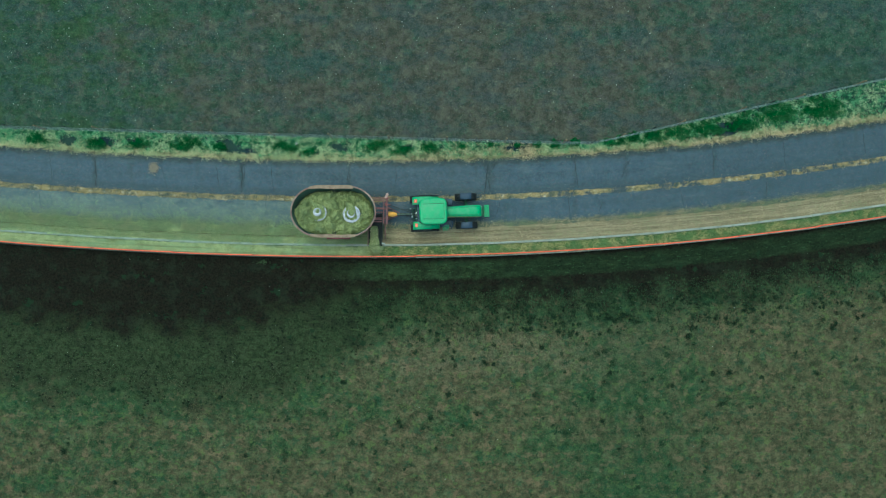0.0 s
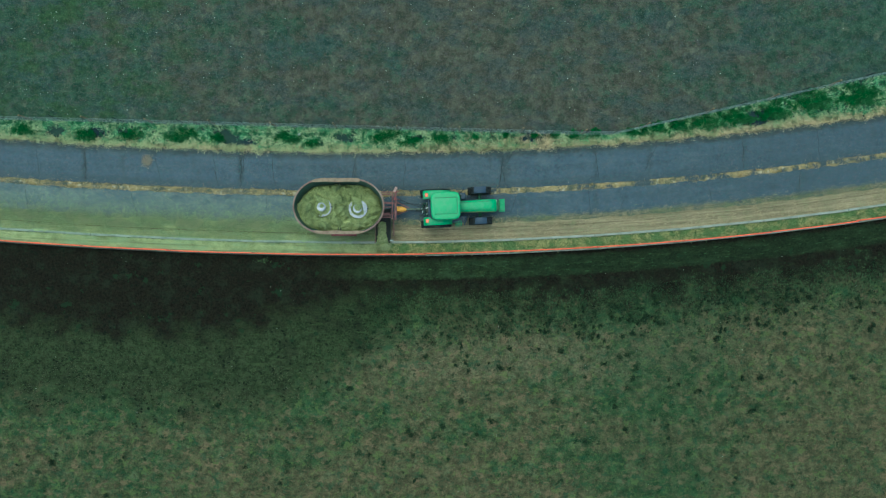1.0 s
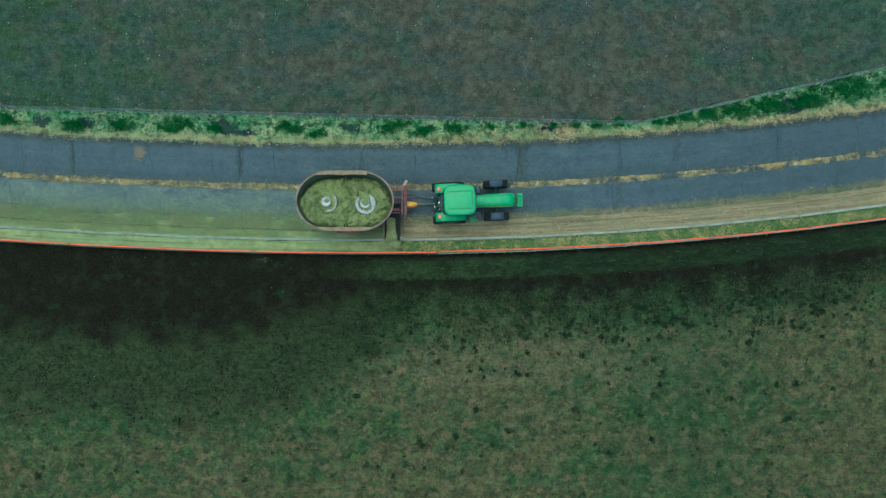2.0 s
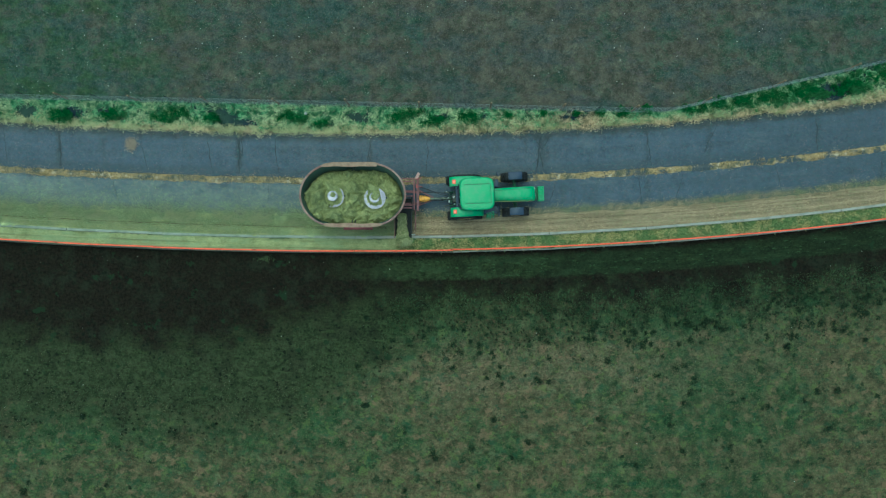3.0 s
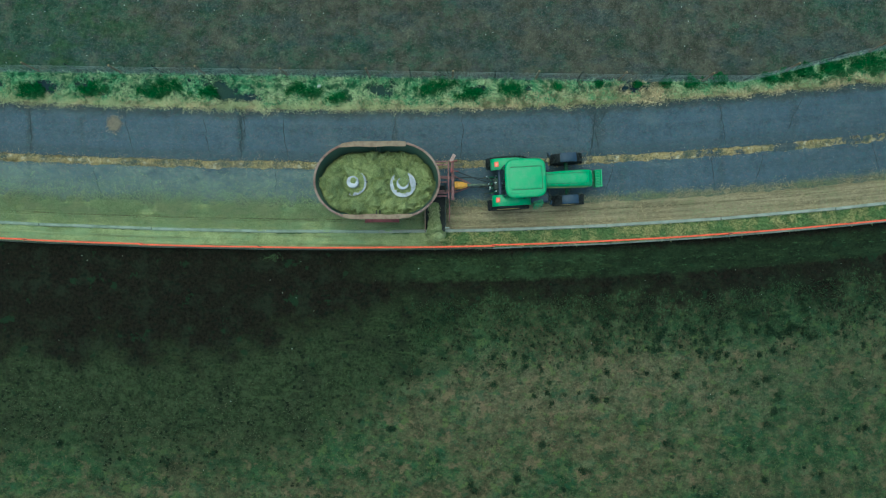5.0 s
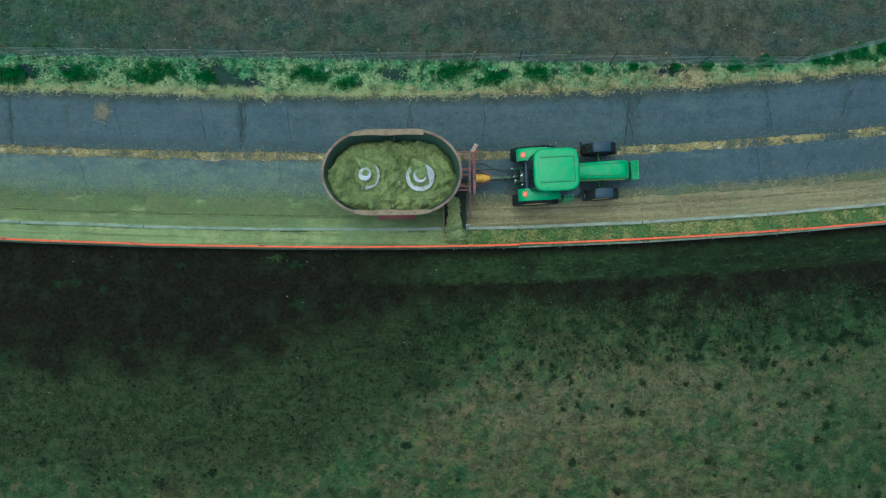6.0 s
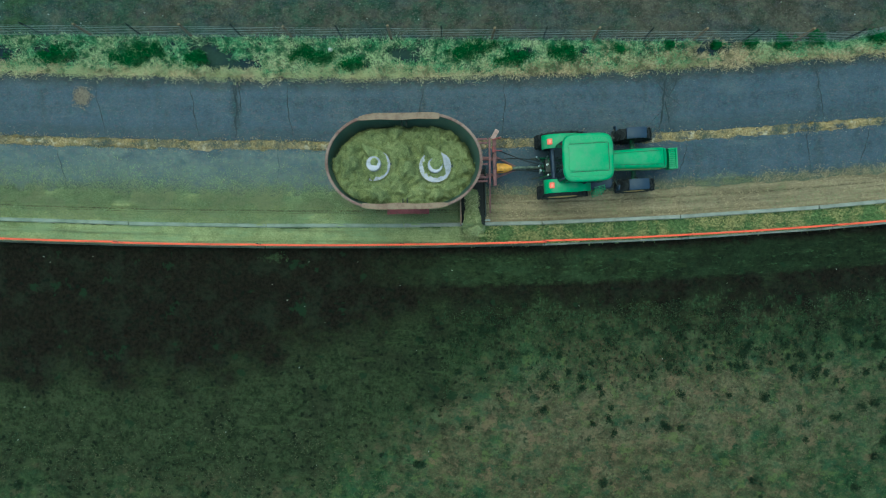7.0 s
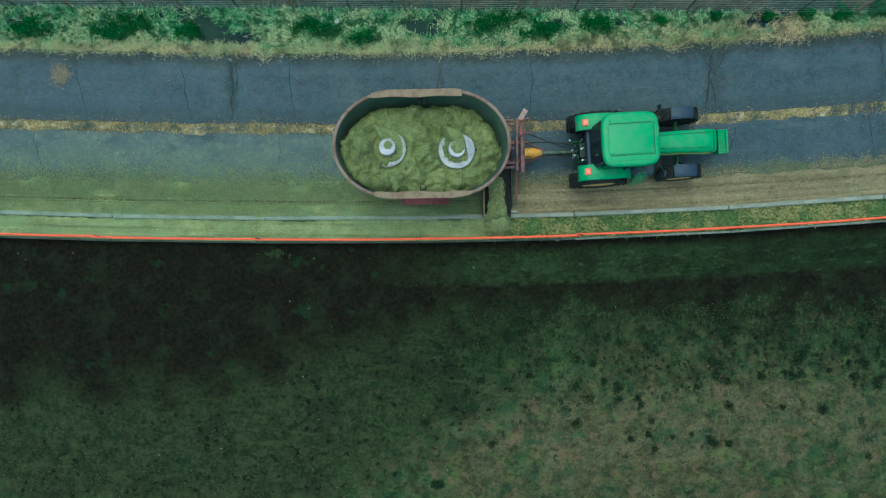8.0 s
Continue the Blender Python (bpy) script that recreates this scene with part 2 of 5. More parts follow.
    north = n.mix(n.rise(n.calc("ADD", patch, n.calc("ADD", n.rise(along, -26.0, 4.0, -0.060, 0.040), n.rise(along, 8.0, 18.0, 0.0, -0.075))), 0.435, 0.545), teal, grey)
    north = n.mix(n.calc("MULTIPLY", rust, 0.8), north, (0.124, 0.088, 0.076))
    north = n.mix(n.calc("MULTIPLY", moss, 0.6), north, (0.034, 0.062, 0.052))
    blue = n.rise(n.noise(n.stretch(p, (0.7, 1.3, 1.0), (21, 5, 0)), 0.45, 5, 0.7), 0.46, 0.60, 0.0, 0.55)
    north = n.mix(blue, north, n.mix(mottle, (0.018, 0.036, 0.040), (0.058, 0.082, 0.088)))
    violet = n.rise(n.noise(n.stretch(p, (1.0, 1.0, 1.0), (2, 31, 0)), 1.6, 5, 0.75), 0.52, 0.64, 0.0, 0.5)
    north = n.mix(violet, north, n.mix(mottle, (0.044, 0.038, 0.042), (0.102, 0.086, 0.092)))
    chalk = n.rise(n.noise(n.stretch(p, (1.0, 1.4, 1.0), (14, 13, 0)), 2.3, 5, 0.75), 0.66, 0.74, 0.0, 0.6)
    north = n.mix(chalk, north, (0.170, 0.165, 0.135))
    north = n.mix(n.rise(n.noise(n.stretch(n.warp(p, 1.4, 0.5), (1.0, 1.0, 1.0), (61, 7, 0)), 0.8, 4, 0.65), 0.57, 0.70, 0.0, 0.6), north, n.mix(mottle, (0.085, 0.080, 0.060), (0.180, 0.168, 0.125)))
    north = n.mix(n.rise(n.noise(n.stretch(n.warp(p, 1.4, 0.5), (1.0, 1.0, 1.0), (71, 37, 0)), 0.7, 4, 0.65), 0.57, 0.70, 0.0, 0.6), north, (0.022, 0.036, 0.024))
    north = n.mix(n.rise(n.noise(n.stretch(p, (1.0, 1.0, 1.0), (5, 51, 0)), 6.0, 3, 0.6), 0.64, 0.72, 0.0, 0.6), north, (0.150, 0.120, 0.105))
    north = n.mix(n.rise(bits, 0.56, 0.66, 0.0, 0.48), north, (0.190, 0.176, 0.140))
    north = n.mix(n.rise(n.noise(n.stretch(p, (1.0, 1.0, 1.0), (49, 29, 0)), 10.0, 3, 0.7), 0.57, 0.67, 0.0, 0.5), north, (0.016, 0.024, 0.018))
    olive = n.calc("MULTIPLY", n.rise(along, -22.0, -8.0, 1.0, 0.0), n.rise(n.noise(n.stretch(p, (0.8, 1.2, 1.0), (41, 3, 0)), 0.5, 5, 0.7), 0.47, 0.60, 0.0, 0.6))
    north = n.mix(olive, north, n.mix(mottle, (0.020, 0.042, 0.016), (0.060, 0.100, 0.036)))
    # shoulder litter and verge soil
    drag = n.calc("ADD", n.calc("MULTIPLY", n.rise(n.noise(n.stretch(uv, (0.22, 5.0, 1.0)), 1.0, 5, 0.65), 0.34, 0.66), 0.65), n.calc("MULTIPLY", mottle, 0.35))
    litter = n.mix(drag, (0.155, 0.118, 0.076), (0.410, 0.315, 0.210))
    litter = n.mix(n.rise(n.noise(n.stretch(uv, (0.5, 2.0, 1.0)), 9.0, 4, 0.7), 0.55, 0.68, 0.0, 0.6), litter, (0.105, 0.112, 0.058))
    litter = n.mix(n.rise(n.noise(n.stretch(p, (1.0, 1.6, 1.0), (3, 3, 0)), 14.0, 3, 0.7), 0.60, 0.68, 0.0, 0.7), litter, (0.500, 0.420, 0.290))
    litter = n.mix(n.calc("MULTIPLY", n.rise(n.calc("ABSOLUTE", n.calc("SUBTRACT", across, n.calc("ADD", 1.42, n.calc("MULTIPLY", n2, 0.14)))), 0.015, 0.045, 0.7, 0.0), n.rise(n3, 0.40, 0.56)), litter, (0.090, 0.066, 0.040))
    verge = n.mix(n.rise(n2, 0.42, 0.58), (0.032, 0.054, 0.044), (0.020, 0.034, 0.046))
    c = n.mix(n.rise(across, 0.02, 0.10), south, litter)
    c = n.mix(n.rise(across, 4.5, 4.7), c, verge)
    beyond = n.t.nodes.new("ShaderNodeUVMap")
    beyond.uv_map = "FenceMap"
    edge = n.calc("ADD", n.split(beyond.outputs[0])[1], n.calc("MULTIPLY", n.calc("SUBTRACT", n3, 0.5), 0.4))
    c = n.mix(n.rise(edge, -0.10, 0.12), c, north)
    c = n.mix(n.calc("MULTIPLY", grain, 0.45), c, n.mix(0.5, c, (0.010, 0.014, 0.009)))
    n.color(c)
    pock = n.rise(n.cells(p, 4.5), 0.10, 0.42)
    n.bump(n.calc("ADD", n.calc("MULTIPLY", pock, 0.4), n.calc("ADD", n3, n.calc("MULTIPLY", n4, 0.4))), 0.9, 0.07)
    return n.mat


def asphalt_material():
    n = Nodes("old_asphalt", 0.72, 0, 0.45)
    uv = n.place("UV")
    p = n.place()
    streak = n.calc("ADD", n.calc("MULTIPLY", n.noise(n.stretch(uv, (0.10, 2.2, 1)), 1.0, 5, 0.6), 0.45), n.calc("MULTIPLY", n.noise(p, 2.4, 6, 0.75), 0.55))
    blot, grit = n.noise(p, 1.1, 5, 0.7), n.noise(p, 30.0, 4, 0.75)
    c = n.mix(n.rise(streak, 0.3, 0.7), (0.016, 0.032, 0.052), (0.046, 0.070, 0.108))
    c = n.mix(n.calc("MULTIPLY", n.rise(blot, 0.5, 0.75), 0.55), c, (0.034, 0.051, 0.068))
    c = n.mix(n.calc("MULTIPLY", n.rise(n.noise(p, 6.0, 5, 0.7), 0.40, 0.68), 0.45), c, (0.064, 0.092, 0.130))
    c = n.mix(n.calc("MULTIPLY", n.rise(grit, 0.5, 0.75), 0.55), c, (0.040, 0.046, 0.058))
    c = n.mix(n.calc("MULTIPLY", n.rise(n.noise(n.stretch(p, (1, 1, 1), (7, 3, 0)), 11.0, 4, 0.75), 0.54, 0.68), 0.50), c, (0.088, 0.068, 0.108))
    c = n.mix(n.calc("MULTIPLY", n.rise(n.cells(p, 9.0), 0.05, 0.10, 1.0, 0.0), n.rise(n.noise(p, 2.0, 3), 0.52, 0.62)), c, (0.26, 0.27, 0.26))
    patchy = n.noise(n.stretch(uv, (0.9, 0.22, 1), (4, 1, 0)), 1.0, 6, 0.7)
    c = n.mix(n.calc("MULTIPLY", n.rise(patchy, 0.54, 0.68), 0.55), c, (0.022, 0.036, 0.046))
    c = n.mix(n.calc("MULTIPLY", n.rise(n.noise(n.stretch(uv, (0.35, 1.6, 1), (9, 5, 0)), 1.0, 6, 0.7), 0.56, 0.68), 0.45), c, (0.092, 0.112, 0.126))
    # each lane worn pale in its middle, damp and dark beside the median and the verge
    across = n.split(uv)[1]
    wob = n.calc("ADD", across, n.calc("MULTIPLY", n.calc("SUBTRACT", n.noise(n.stretch(uv, (0.25, 1.0, 1.0)), 1.2, 5, 0.65), 0.5), 0.55))
    damp = n.calc("MAXIMUM", n.calc("MULTIPLY", n.rise(wob, 3.55, 3.80), n.rise(wob, 4.00, 4.55, 1.0, 0.0)), n.calc("MAXIMUM", n.rise(wob, 5.55, 5.90, 0.0, 0.9), n.calc("MULTIPLY", n.rise(n.split(uv)[0], 10.0, 20.0), 0.5)))
    c = n.mix(n.calc("MULTIPLY", damp, 0.62), c, n.mix(grit, (0.014, 0.026, 0.036), (0.036, 0.050, 0.066)))
    dust = n.calc("MULTIPLY", n.rise(n.noise(n.stretch(uv, (0.45, 0.9, 1.0), (13, 2, 0)), 1.0, 5, 0.7), 0.34, 0.60), n.calc("MULTIPLY", n.rise(n.split(uv)[0], -6.0, -2.0, 1.0, 0.0), n.rise(across, 3.3, 3.7, 0.85, 0.0)))
    c = n.mix(n.calc("MULTIPLY", dust, n.rise(n.noise(p, 5.0, 5, 0.7), 0.34, 0.62, 0.35, 1.0)), c, (0.155, 0.180, 0.160))
    # damp soaking out of the widest cracks
    soak = n.calc("ADD", n.split(uv)[0], n.calc("MULTIPLY", n.calc("SUBTRACT", n.noise(p, 2.2, 4, 0.7), 0.5), 0.7))
    for at, reach, deep in ((-27.4, 0.20, 0.5), (-20.9, 0.24, 0.65), (-11.5, 0.30, 0.75), (-4.6, 0.16, 0.5), (4.35, 0.50, 0.65), (9.75, 0.14, 0.45), (13.0, 0.30, 0.4), (18.6, 0.2, 0.4)):
        c = n.mix(n.calc("MULTIPLY", n.rise(n.calc("ABSOLUTE", n.calc("SUBTRACT", soak, at)), 0.02, reach, deep, 0.0), n.rise(across, 3.9, 4.6, 0.25, 1.0)), c, (0.013, 0.024, 0.031))
    # soil creeping in from both edges; the northern colour also holds the edge's shade
    e = n.calc("ADD", across, n.calc("MULTIPLY", n.calc("SUBTRACT", n.noise(p, 1.6, 5, 0.65), 0.5), 0.9))
    c = n.mix(n.rise(e, 5.62, 6.02), c, (0.015, 0.023, 0.027))
    c = n.mix(n.rise(e, 1.75, 2.35, 1.0, 0.0), c, (0.110, 0.112, 0.066))
    # chaff blown over the western half of the south lane
    west = n.calc("MULTIPLY", n.rise(n.split(uv)[0], -8.0, -2.5, 1.0, 0.0), n.rise(e, 2.3, 3.7, 1.0, 0.0))
    c = n.mix(n.calc("MULTIPLY", west, n.rise(n.noise(p, 9.0, 5, 0.75), 0.36, 0.66)), c, (0.098, 0.125, 0.085))
    # coloured chippings and bits of straw trodden into the surface
    for shift, scale, tone, deep in ((3, 7.0, (0.120, 0.072, 0.088), 0.34), (17, 5.0, (0.020, 0.082, 0.090), 0.34), (29, 16.0, (0.150, 0.180, 0.175), 0.24), (41, 12.0, (0.010, 0.018, 0.026), 0.42), (57, 22.0, (0.270, 0.225, 0.150), 0.20)):
        c = n.mix(n.rise(n.noise(n.stretch(p, (1.0, 1.5, 1.0), (shift, shift * 0.6, 0)), scale, 3, 0.65), 0.55, 0.67, 0.0, deep), c, tone)
    n.color(c)
    n.rough(n.rise(blot, 0.3, 0.7, 0.85, 0.6))
    n.bump(grit, 0.35, 0.01)
    return n.mat


def feed_material(name, dark, light, drawn=False):
    n = Nodes(name, 0.9, 0, 0.2)
    p = n.place()
    a, b, c = n.noise(p, 2.2, 5, 0.6), n.noise(p, 18.0, 4, 0.7), n.cells(p, 34.0)
    k = n.calc("ADD", n.calc("MULTIPLY", n.noise(p, 0.6, 4, 0.6), 0.25), n.calc("ADD", n.calc("MULTIPLY", a, 0.33), n.calc("MULTIPLY", b, 0.42)))
    c0 = n.mix(n.rise(k, 0.34, 0.66), dark, light)
    if drawn:
        uv = n.place("UV")
        line = n.calc("ADD", n.split(uv)[1], n.calc("MULTIPLY", n.noise(n.stretch(uv, (0.5, 0.0, 0.0)), 1.0, 3), 0.10))
        s = n.noise(n.stretch(uv, (0.14, 4.5, 1.0)), 1.0, 5, 0.65)
        c0 = n.mix(n.rise(s, 0.50, 0.64, 0.0, 0.65), c0, (0.120, 0.130, 0.066))
        c0 = n.mix(n.rise(n.noise(n.stretch(uv, (0.18, 5.5, 1.0), (3, 7, 0)), 1.0, 5, 0.65), 0.54, 0.66, 0.0, 0.6), c0, (0.390, 0.385, 0.210))
        c0 = n.mix(n.rise(n.noise(n.stretch(uv, (0.5, 1.6, 1.0), (19, 3, 0)), 1.0, 5, 0.7), 0.46, 0.64, 0.0, 0.6), c0, (0.235, 0.300, 0.165))
        worn_edge = n.calc("MULTIPLY", n.rise(n.split(uv)[1], 1.35, 1.75), n.rise(n.noise(n.stretch(p, (0.7, 1.2, 1.0), (23, 6, 0)), 1.7, 5, 0.7), 0.46, 0.60, 0.0, 0.65))
        c0 = n.mix(worn_edge, c0, (0.088, 0.135, 0.075))
        patchy = n.rise(n.noise(n.stretch(uv, (0.8, 3.0, 1.0)), 2.0, 4, 0.7), 0.34, 0.56)
        for at, wide, deep in ((1.335, 0.045, 0.85), (1.255, 0.025, 0.6)):
            gap = n.calc("ABSOLUTE", n.calc("SUBTRACT", line, at))
            c0 = n.mix(n.calc("MULTIPLY", n.rise(gap, wide * 0.4, wide, deep, 0.0), patchy), c0, (0.085, 0.070, 0.036))
    n.color(c0)
    n.bump(n.calc("ADD", b, n.calc("MULTIPLY", c, 0.6)), 0.9, 0.05)
    return n.mat


def concrete_material(name, pale, dull):
    n = Nodes(name, 0.85, 0, 0.3)
    p = n.place()
    a, b = n.noise(p, 1.6, 5, 0.6), n.noise(p, 30.0, 3, 0.6)
    c = n.mix(n.rise(a, 0.35, 0.7), pale, dull)
    c = n.mix(n.calc("MULTIPLY", n.rise(b, 0.5, 0.8), 0.5), c, (0.14, 0.155, 0.14))
    n.color(c)
    n.bump(b, 0.4, 0.006)
    return n.mat


SOIL, ASPHALT = ground_material(), asphalt_material()
CONCRETE = concrete_material("weathered_concrete", (0.300, 0.290, 0.265), (0.205, 0.200, 0.176))
CONCRETE_DUSTY = concrete_material("dusty_concrete", (0.250, 0.262, 0.225), (0.165, 0.185, 0.140))
CONCRETE_OLD = concrete_material("stained_concrete", (0.070, 0.076, 0.062), (0.035, 0.040, 0.033))
CONCRETE_EDGE = concrete_material("mossy_concrete", (0.235, 0.230, 0.205), (0.110, 0.115, 0.098))
FEED = feed_material("chopped_green_feed", (0.120, 0.144, 0.057), (0.372, 0.378, 0.176))


def median_material():
    n = Nodes("sandy_median_soil", 0.92, 0, 0.2)
    p = n.place()
    a, b = n.noise(p, 1.3, 5, 0.7), n.noise(p, 16.0, 4, 0.7)
    sand = n.mix(n.rise(b, 0.36, 0.66), (0.170, 0.120, 0.055), (0.380, 0.275, 0.150))
    mixed = n.mix(n.rise(n.calc("ADD", n.calc("MULTIPLY", a, 0.8), n.calc("MULTIPLY", b, 0.2)), 0.38, 0.58), (0.062, 0.070, 0.056), sand)
    mixed = n.mix(n.rise(n.noise(n.stretch(p, (1.0, 1.0, 1.0), (6, 2, 0)), 3.0, 5, 0.7), 0.56, 0.66, 0.0, 0.7), mixed, (0.520, 0.430, 0.330))
    gaps = n.calc("MULTIPLY", n.rise(n.noise(n.warp(p, 2.5, 0.5), 0.9, 4, 0.7), 0.50, 0.58, 0.0, 0.9), n.rise(n.split(p)[0], -4.0, 3.0, 0.35, 1.0))
    n.color(n.mix(gaps, mixed, n.mix(b, (0.022, 0.036, 0.050), (0.060, 0.078, 0.100))))
    n.bump(b, 0.6, 0.02)
    return n.mat


MEDIAN = median_material()
FEED_FRESH = feed_material("fresh_chopped_feed", (0.270, 0.285, 0.130), (0.600, 0.590, 0.330))
BUNK_SOIL = feed_material("mossy_bunk_soil", (0.070, 0.115, 0.050), (0.170, 0.210, 0.090))
FEED_DRY = feed_material("dropped_green_feed", (0.165, 0.185, 0.080), (0.420, 0.425, 0.210), True)
RAIL_PAINT = worn("orange_rail_paint", (0.90, 0.110, 0.055), (0.52, 0.085, 0.05), 0.25, 3.0, 0.45)
GREEN = worn("tractor_green_paint", (0.036, 0.300, 0.108), (0.085, 0.290, 0.138), 0.5, 3.0, 0.42, bump=0.04)
# darker copy of the tractor green, the castings' shade put into its colour
GREEN_SHADED = worn("shaded_green_paint", (0.012, 0.120, 0.050), (0.030, 0.040, 0.028), 0.5, 9.0, 0.5)
YELLOW = worn("wheel_yellow_paint", (0.88, 0.56, 0.20), (0.52, 0.34, 0.15), 0.35, 8.0, 0.5)
AMBER = worn("amber_plastic_guard", (0.66, 0.30, 0.045), (0.34, 0.18, 0.05), 0.4, 7.0, 0.5)
RUBBER = worn("black_tyre_rubber", (0.007, 0.008, 0.011), (0.017, 0.018, 0.018), 0.35, 12.0, 0.8, bump=0.3)
# black plastic with the sky's blue sheen put into its base colour
PLASTIC = worn("blue_sheen_plastic", (0.013, 0.028, 0.066), (0.022, 0.038, 0.070), 0.3, 6.0, 0.5, spec=0.5)
DARK_STEEL = worn("oily_dark_steel", (0.020, 0.026, 0.026), (0.060, 0.056, 0.045), 0.4, 14.0, 0.45, 0.6)
CHROME = worn("bare_bright_steel", (0.62, 0.64, 0.66), (0.30, 0.30, 0.28), 0.3, 14.0, 0.3, 0.9)
DISC_STEEL = worn("polished_auger_steel", (0.285, 0.270, 0.350), (0.19, 0.19, 0.21), 0.4, 7.0, 0.42, 0.35)
RED_STEEL = worn("faded_red_paint", (0.210, 0.080, 0.088), (0.110, 0.062, 0.060), 0.5, 6.0, 0.65)
RED_BRIGHT = worn("red_guard_paint", (0.300, 0.060, 0.070), (0.160, 0.060, 0.055), 0.5, 4.0, 0.55)
LAMP_RED = worn("red_lamp_lens", (0.90, 0.110, 0.070), (0.60, 0.10, 0.07), 0.1, 9.0, 0.25)
LAMP_PINK = worn("pale_red_lens", (0.92, 0.24, 0.17), (0.75, 0.18, 0.13), 0.2, 12.0, 0.2)
TUB_IN = worn("scoured_tub_wall", (0.040, 0.078, 0.064), (0.090, 0.122, 0.088), 0.5, 2.2, 0.6, 0.1)
TUB_OUT = worn("faded_tub_paint", (0.230, 0.090, 0.080), (0.260, 0.190, 0.140), 0.45, 3.0, 0.6)
RIM = worn("rusty_tub_rim", (0.255, 0.160, 0.135), (0.150, 0.078, 0.070), 0.5, 2.5, 0.75)
BOARD = worn("weathered_rim_board", (0.255, 0.166, 0.118), (0.180, 0.108, 0.080), 0.5, 6.0, 0.85)
GLASS = worn("tinted_cab_glass", (0.12, 0.17, 0.20), (0.16, 0.20, 0.22), 0.2, 5.0, 0.05, spec=0.5)
GLASS.node_tree.nodes["Principled BSDF"].inputs["Transmission Weight"].default_value = 0.92
POST_WOOD = worn("tan_post_wood", (0.240, 0.155, 0.090), (0.150, 0.110, 0.075), 0.5, 12.0, 0.9)
POST_STEEL = worn("dark_post_steel", (0.018, 0.032, 0.036), (0.060, 0.045, 0.035), 0.35, 18.0, 0.6, 0.3)
WIRE = worn("galvanised_wire", (0.36, 0.39, 0.40), (0.22, 0.23, 0.23), 0.4, 5.0, 0.5, 0.7)
STONE = worn("pale_stone", (0.44, 0.44, 0.41), (0.30, 0.30, 0.27), 0.4, 20.0, 0.9)
CRACK = worn("earth_filled_crack", (0.009, 0.015, 0.021), (0.026, 0.036, 0.045), 0.6, 8.0, 0.95)
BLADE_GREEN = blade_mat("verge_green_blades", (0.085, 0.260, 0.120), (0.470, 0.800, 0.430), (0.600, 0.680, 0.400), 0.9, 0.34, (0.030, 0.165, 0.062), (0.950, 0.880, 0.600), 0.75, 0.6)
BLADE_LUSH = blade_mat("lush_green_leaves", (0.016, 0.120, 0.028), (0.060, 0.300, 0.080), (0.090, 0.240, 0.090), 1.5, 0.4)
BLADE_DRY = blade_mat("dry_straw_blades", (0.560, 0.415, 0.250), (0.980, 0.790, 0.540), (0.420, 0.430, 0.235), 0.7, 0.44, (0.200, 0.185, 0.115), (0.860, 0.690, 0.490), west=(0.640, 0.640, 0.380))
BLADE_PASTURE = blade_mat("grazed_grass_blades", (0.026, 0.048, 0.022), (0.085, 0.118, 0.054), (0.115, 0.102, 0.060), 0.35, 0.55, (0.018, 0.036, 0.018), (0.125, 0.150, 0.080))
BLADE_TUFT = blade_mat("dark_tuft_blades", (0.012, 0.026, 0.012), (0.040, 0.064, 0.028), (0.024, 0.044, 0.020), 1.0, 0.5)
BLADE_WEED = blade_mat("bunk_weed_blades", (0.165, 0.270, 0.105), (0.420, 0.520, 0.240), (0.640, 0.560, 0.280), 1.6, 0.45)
BLADE_CHAFF = blade_mat("chopped_feed_chaff", (0.150, 0.190, 0.095), (0.400, 0.440, 0.240), (0.280, 0.290, 0.165), 1.2, 0.5, tuft_shade=0.25)
BLADE_FEED = blade_mat("chopped_feed_stems", (0.200, 0.225, 0.095), (0.450, 0.450, 0.220), (0.360, 0.350, 0.175), 1.5, 0.4)
BLADE_FRESH = blade_mat("fresh_feed_stems", (0.330, 0.335, 0.160), (0.640, 0.600, 0.350), (0.460, 0.470, 0.240), 1.5, 0.4)
BLADE_LITTER = blade_mat("trodden_hay_litter", (0.230, 0.175, 0.105), (0.600, 0.460, 0.300), (0.240, 0.260, 0.140), 1.0, 0.38, tuft_shade=0.3)
BLADE_BELT = blade_mat("belt_green_blades", (0.016, 0.036, 0.016), (0.052, 0.092, 0.040), (0.070, 0.085, 0.042), 1.5, 0.35)
BLADE_TROD = blade_mat("trodden_feed_blades", (0.050, 0.085, 0.035), (0.170, 0.230, 0.105), (0.100, 0.130, 0.060), 1.6, 0.4)
BLADE_STRIP = blade_mat("median_grass_blades", (0.330, 0.215, 0.085), (0.720, 0.480, 0.230), (0.430, 0.350, 0.160), 0.5, 0.45, (0.170, 0.150, 0.070), (0.800, 0.640, 0.460))


# ---- mesh helpers ----
def part(name, bm, material, parent=None, label=""):
    """Links a bmesh, made in world places, as one mesh under a thing or a part."""
    me = bpy.data.meshes.new(name)
    bm.normal_update()
    bm.to_mesh(me)
    bm.free()
    me.materials.append(material)
    ob = new(name, me)
    if parent is not None:
        ob.parent = parent
        if parent.type == "EMPTY":
            ob.matrix_parent_inverse = Matrix.Translation(-parent.location)
    if label:
        ob["label"] = label
    return ob


def thing(name, at, label, category, group="", kind=""):
    ob = new(name)
    ob.location = at
    ob.empty_display_size = 0.2
    return tagged(ob, label, category, group, kind)


def smooth(ob, degrees=40):
    for f in ob.data.polygons:
        f.use_smooth = True
    ob.data.set_sharp_from_angle(angle=radians(degrees))
    return ob


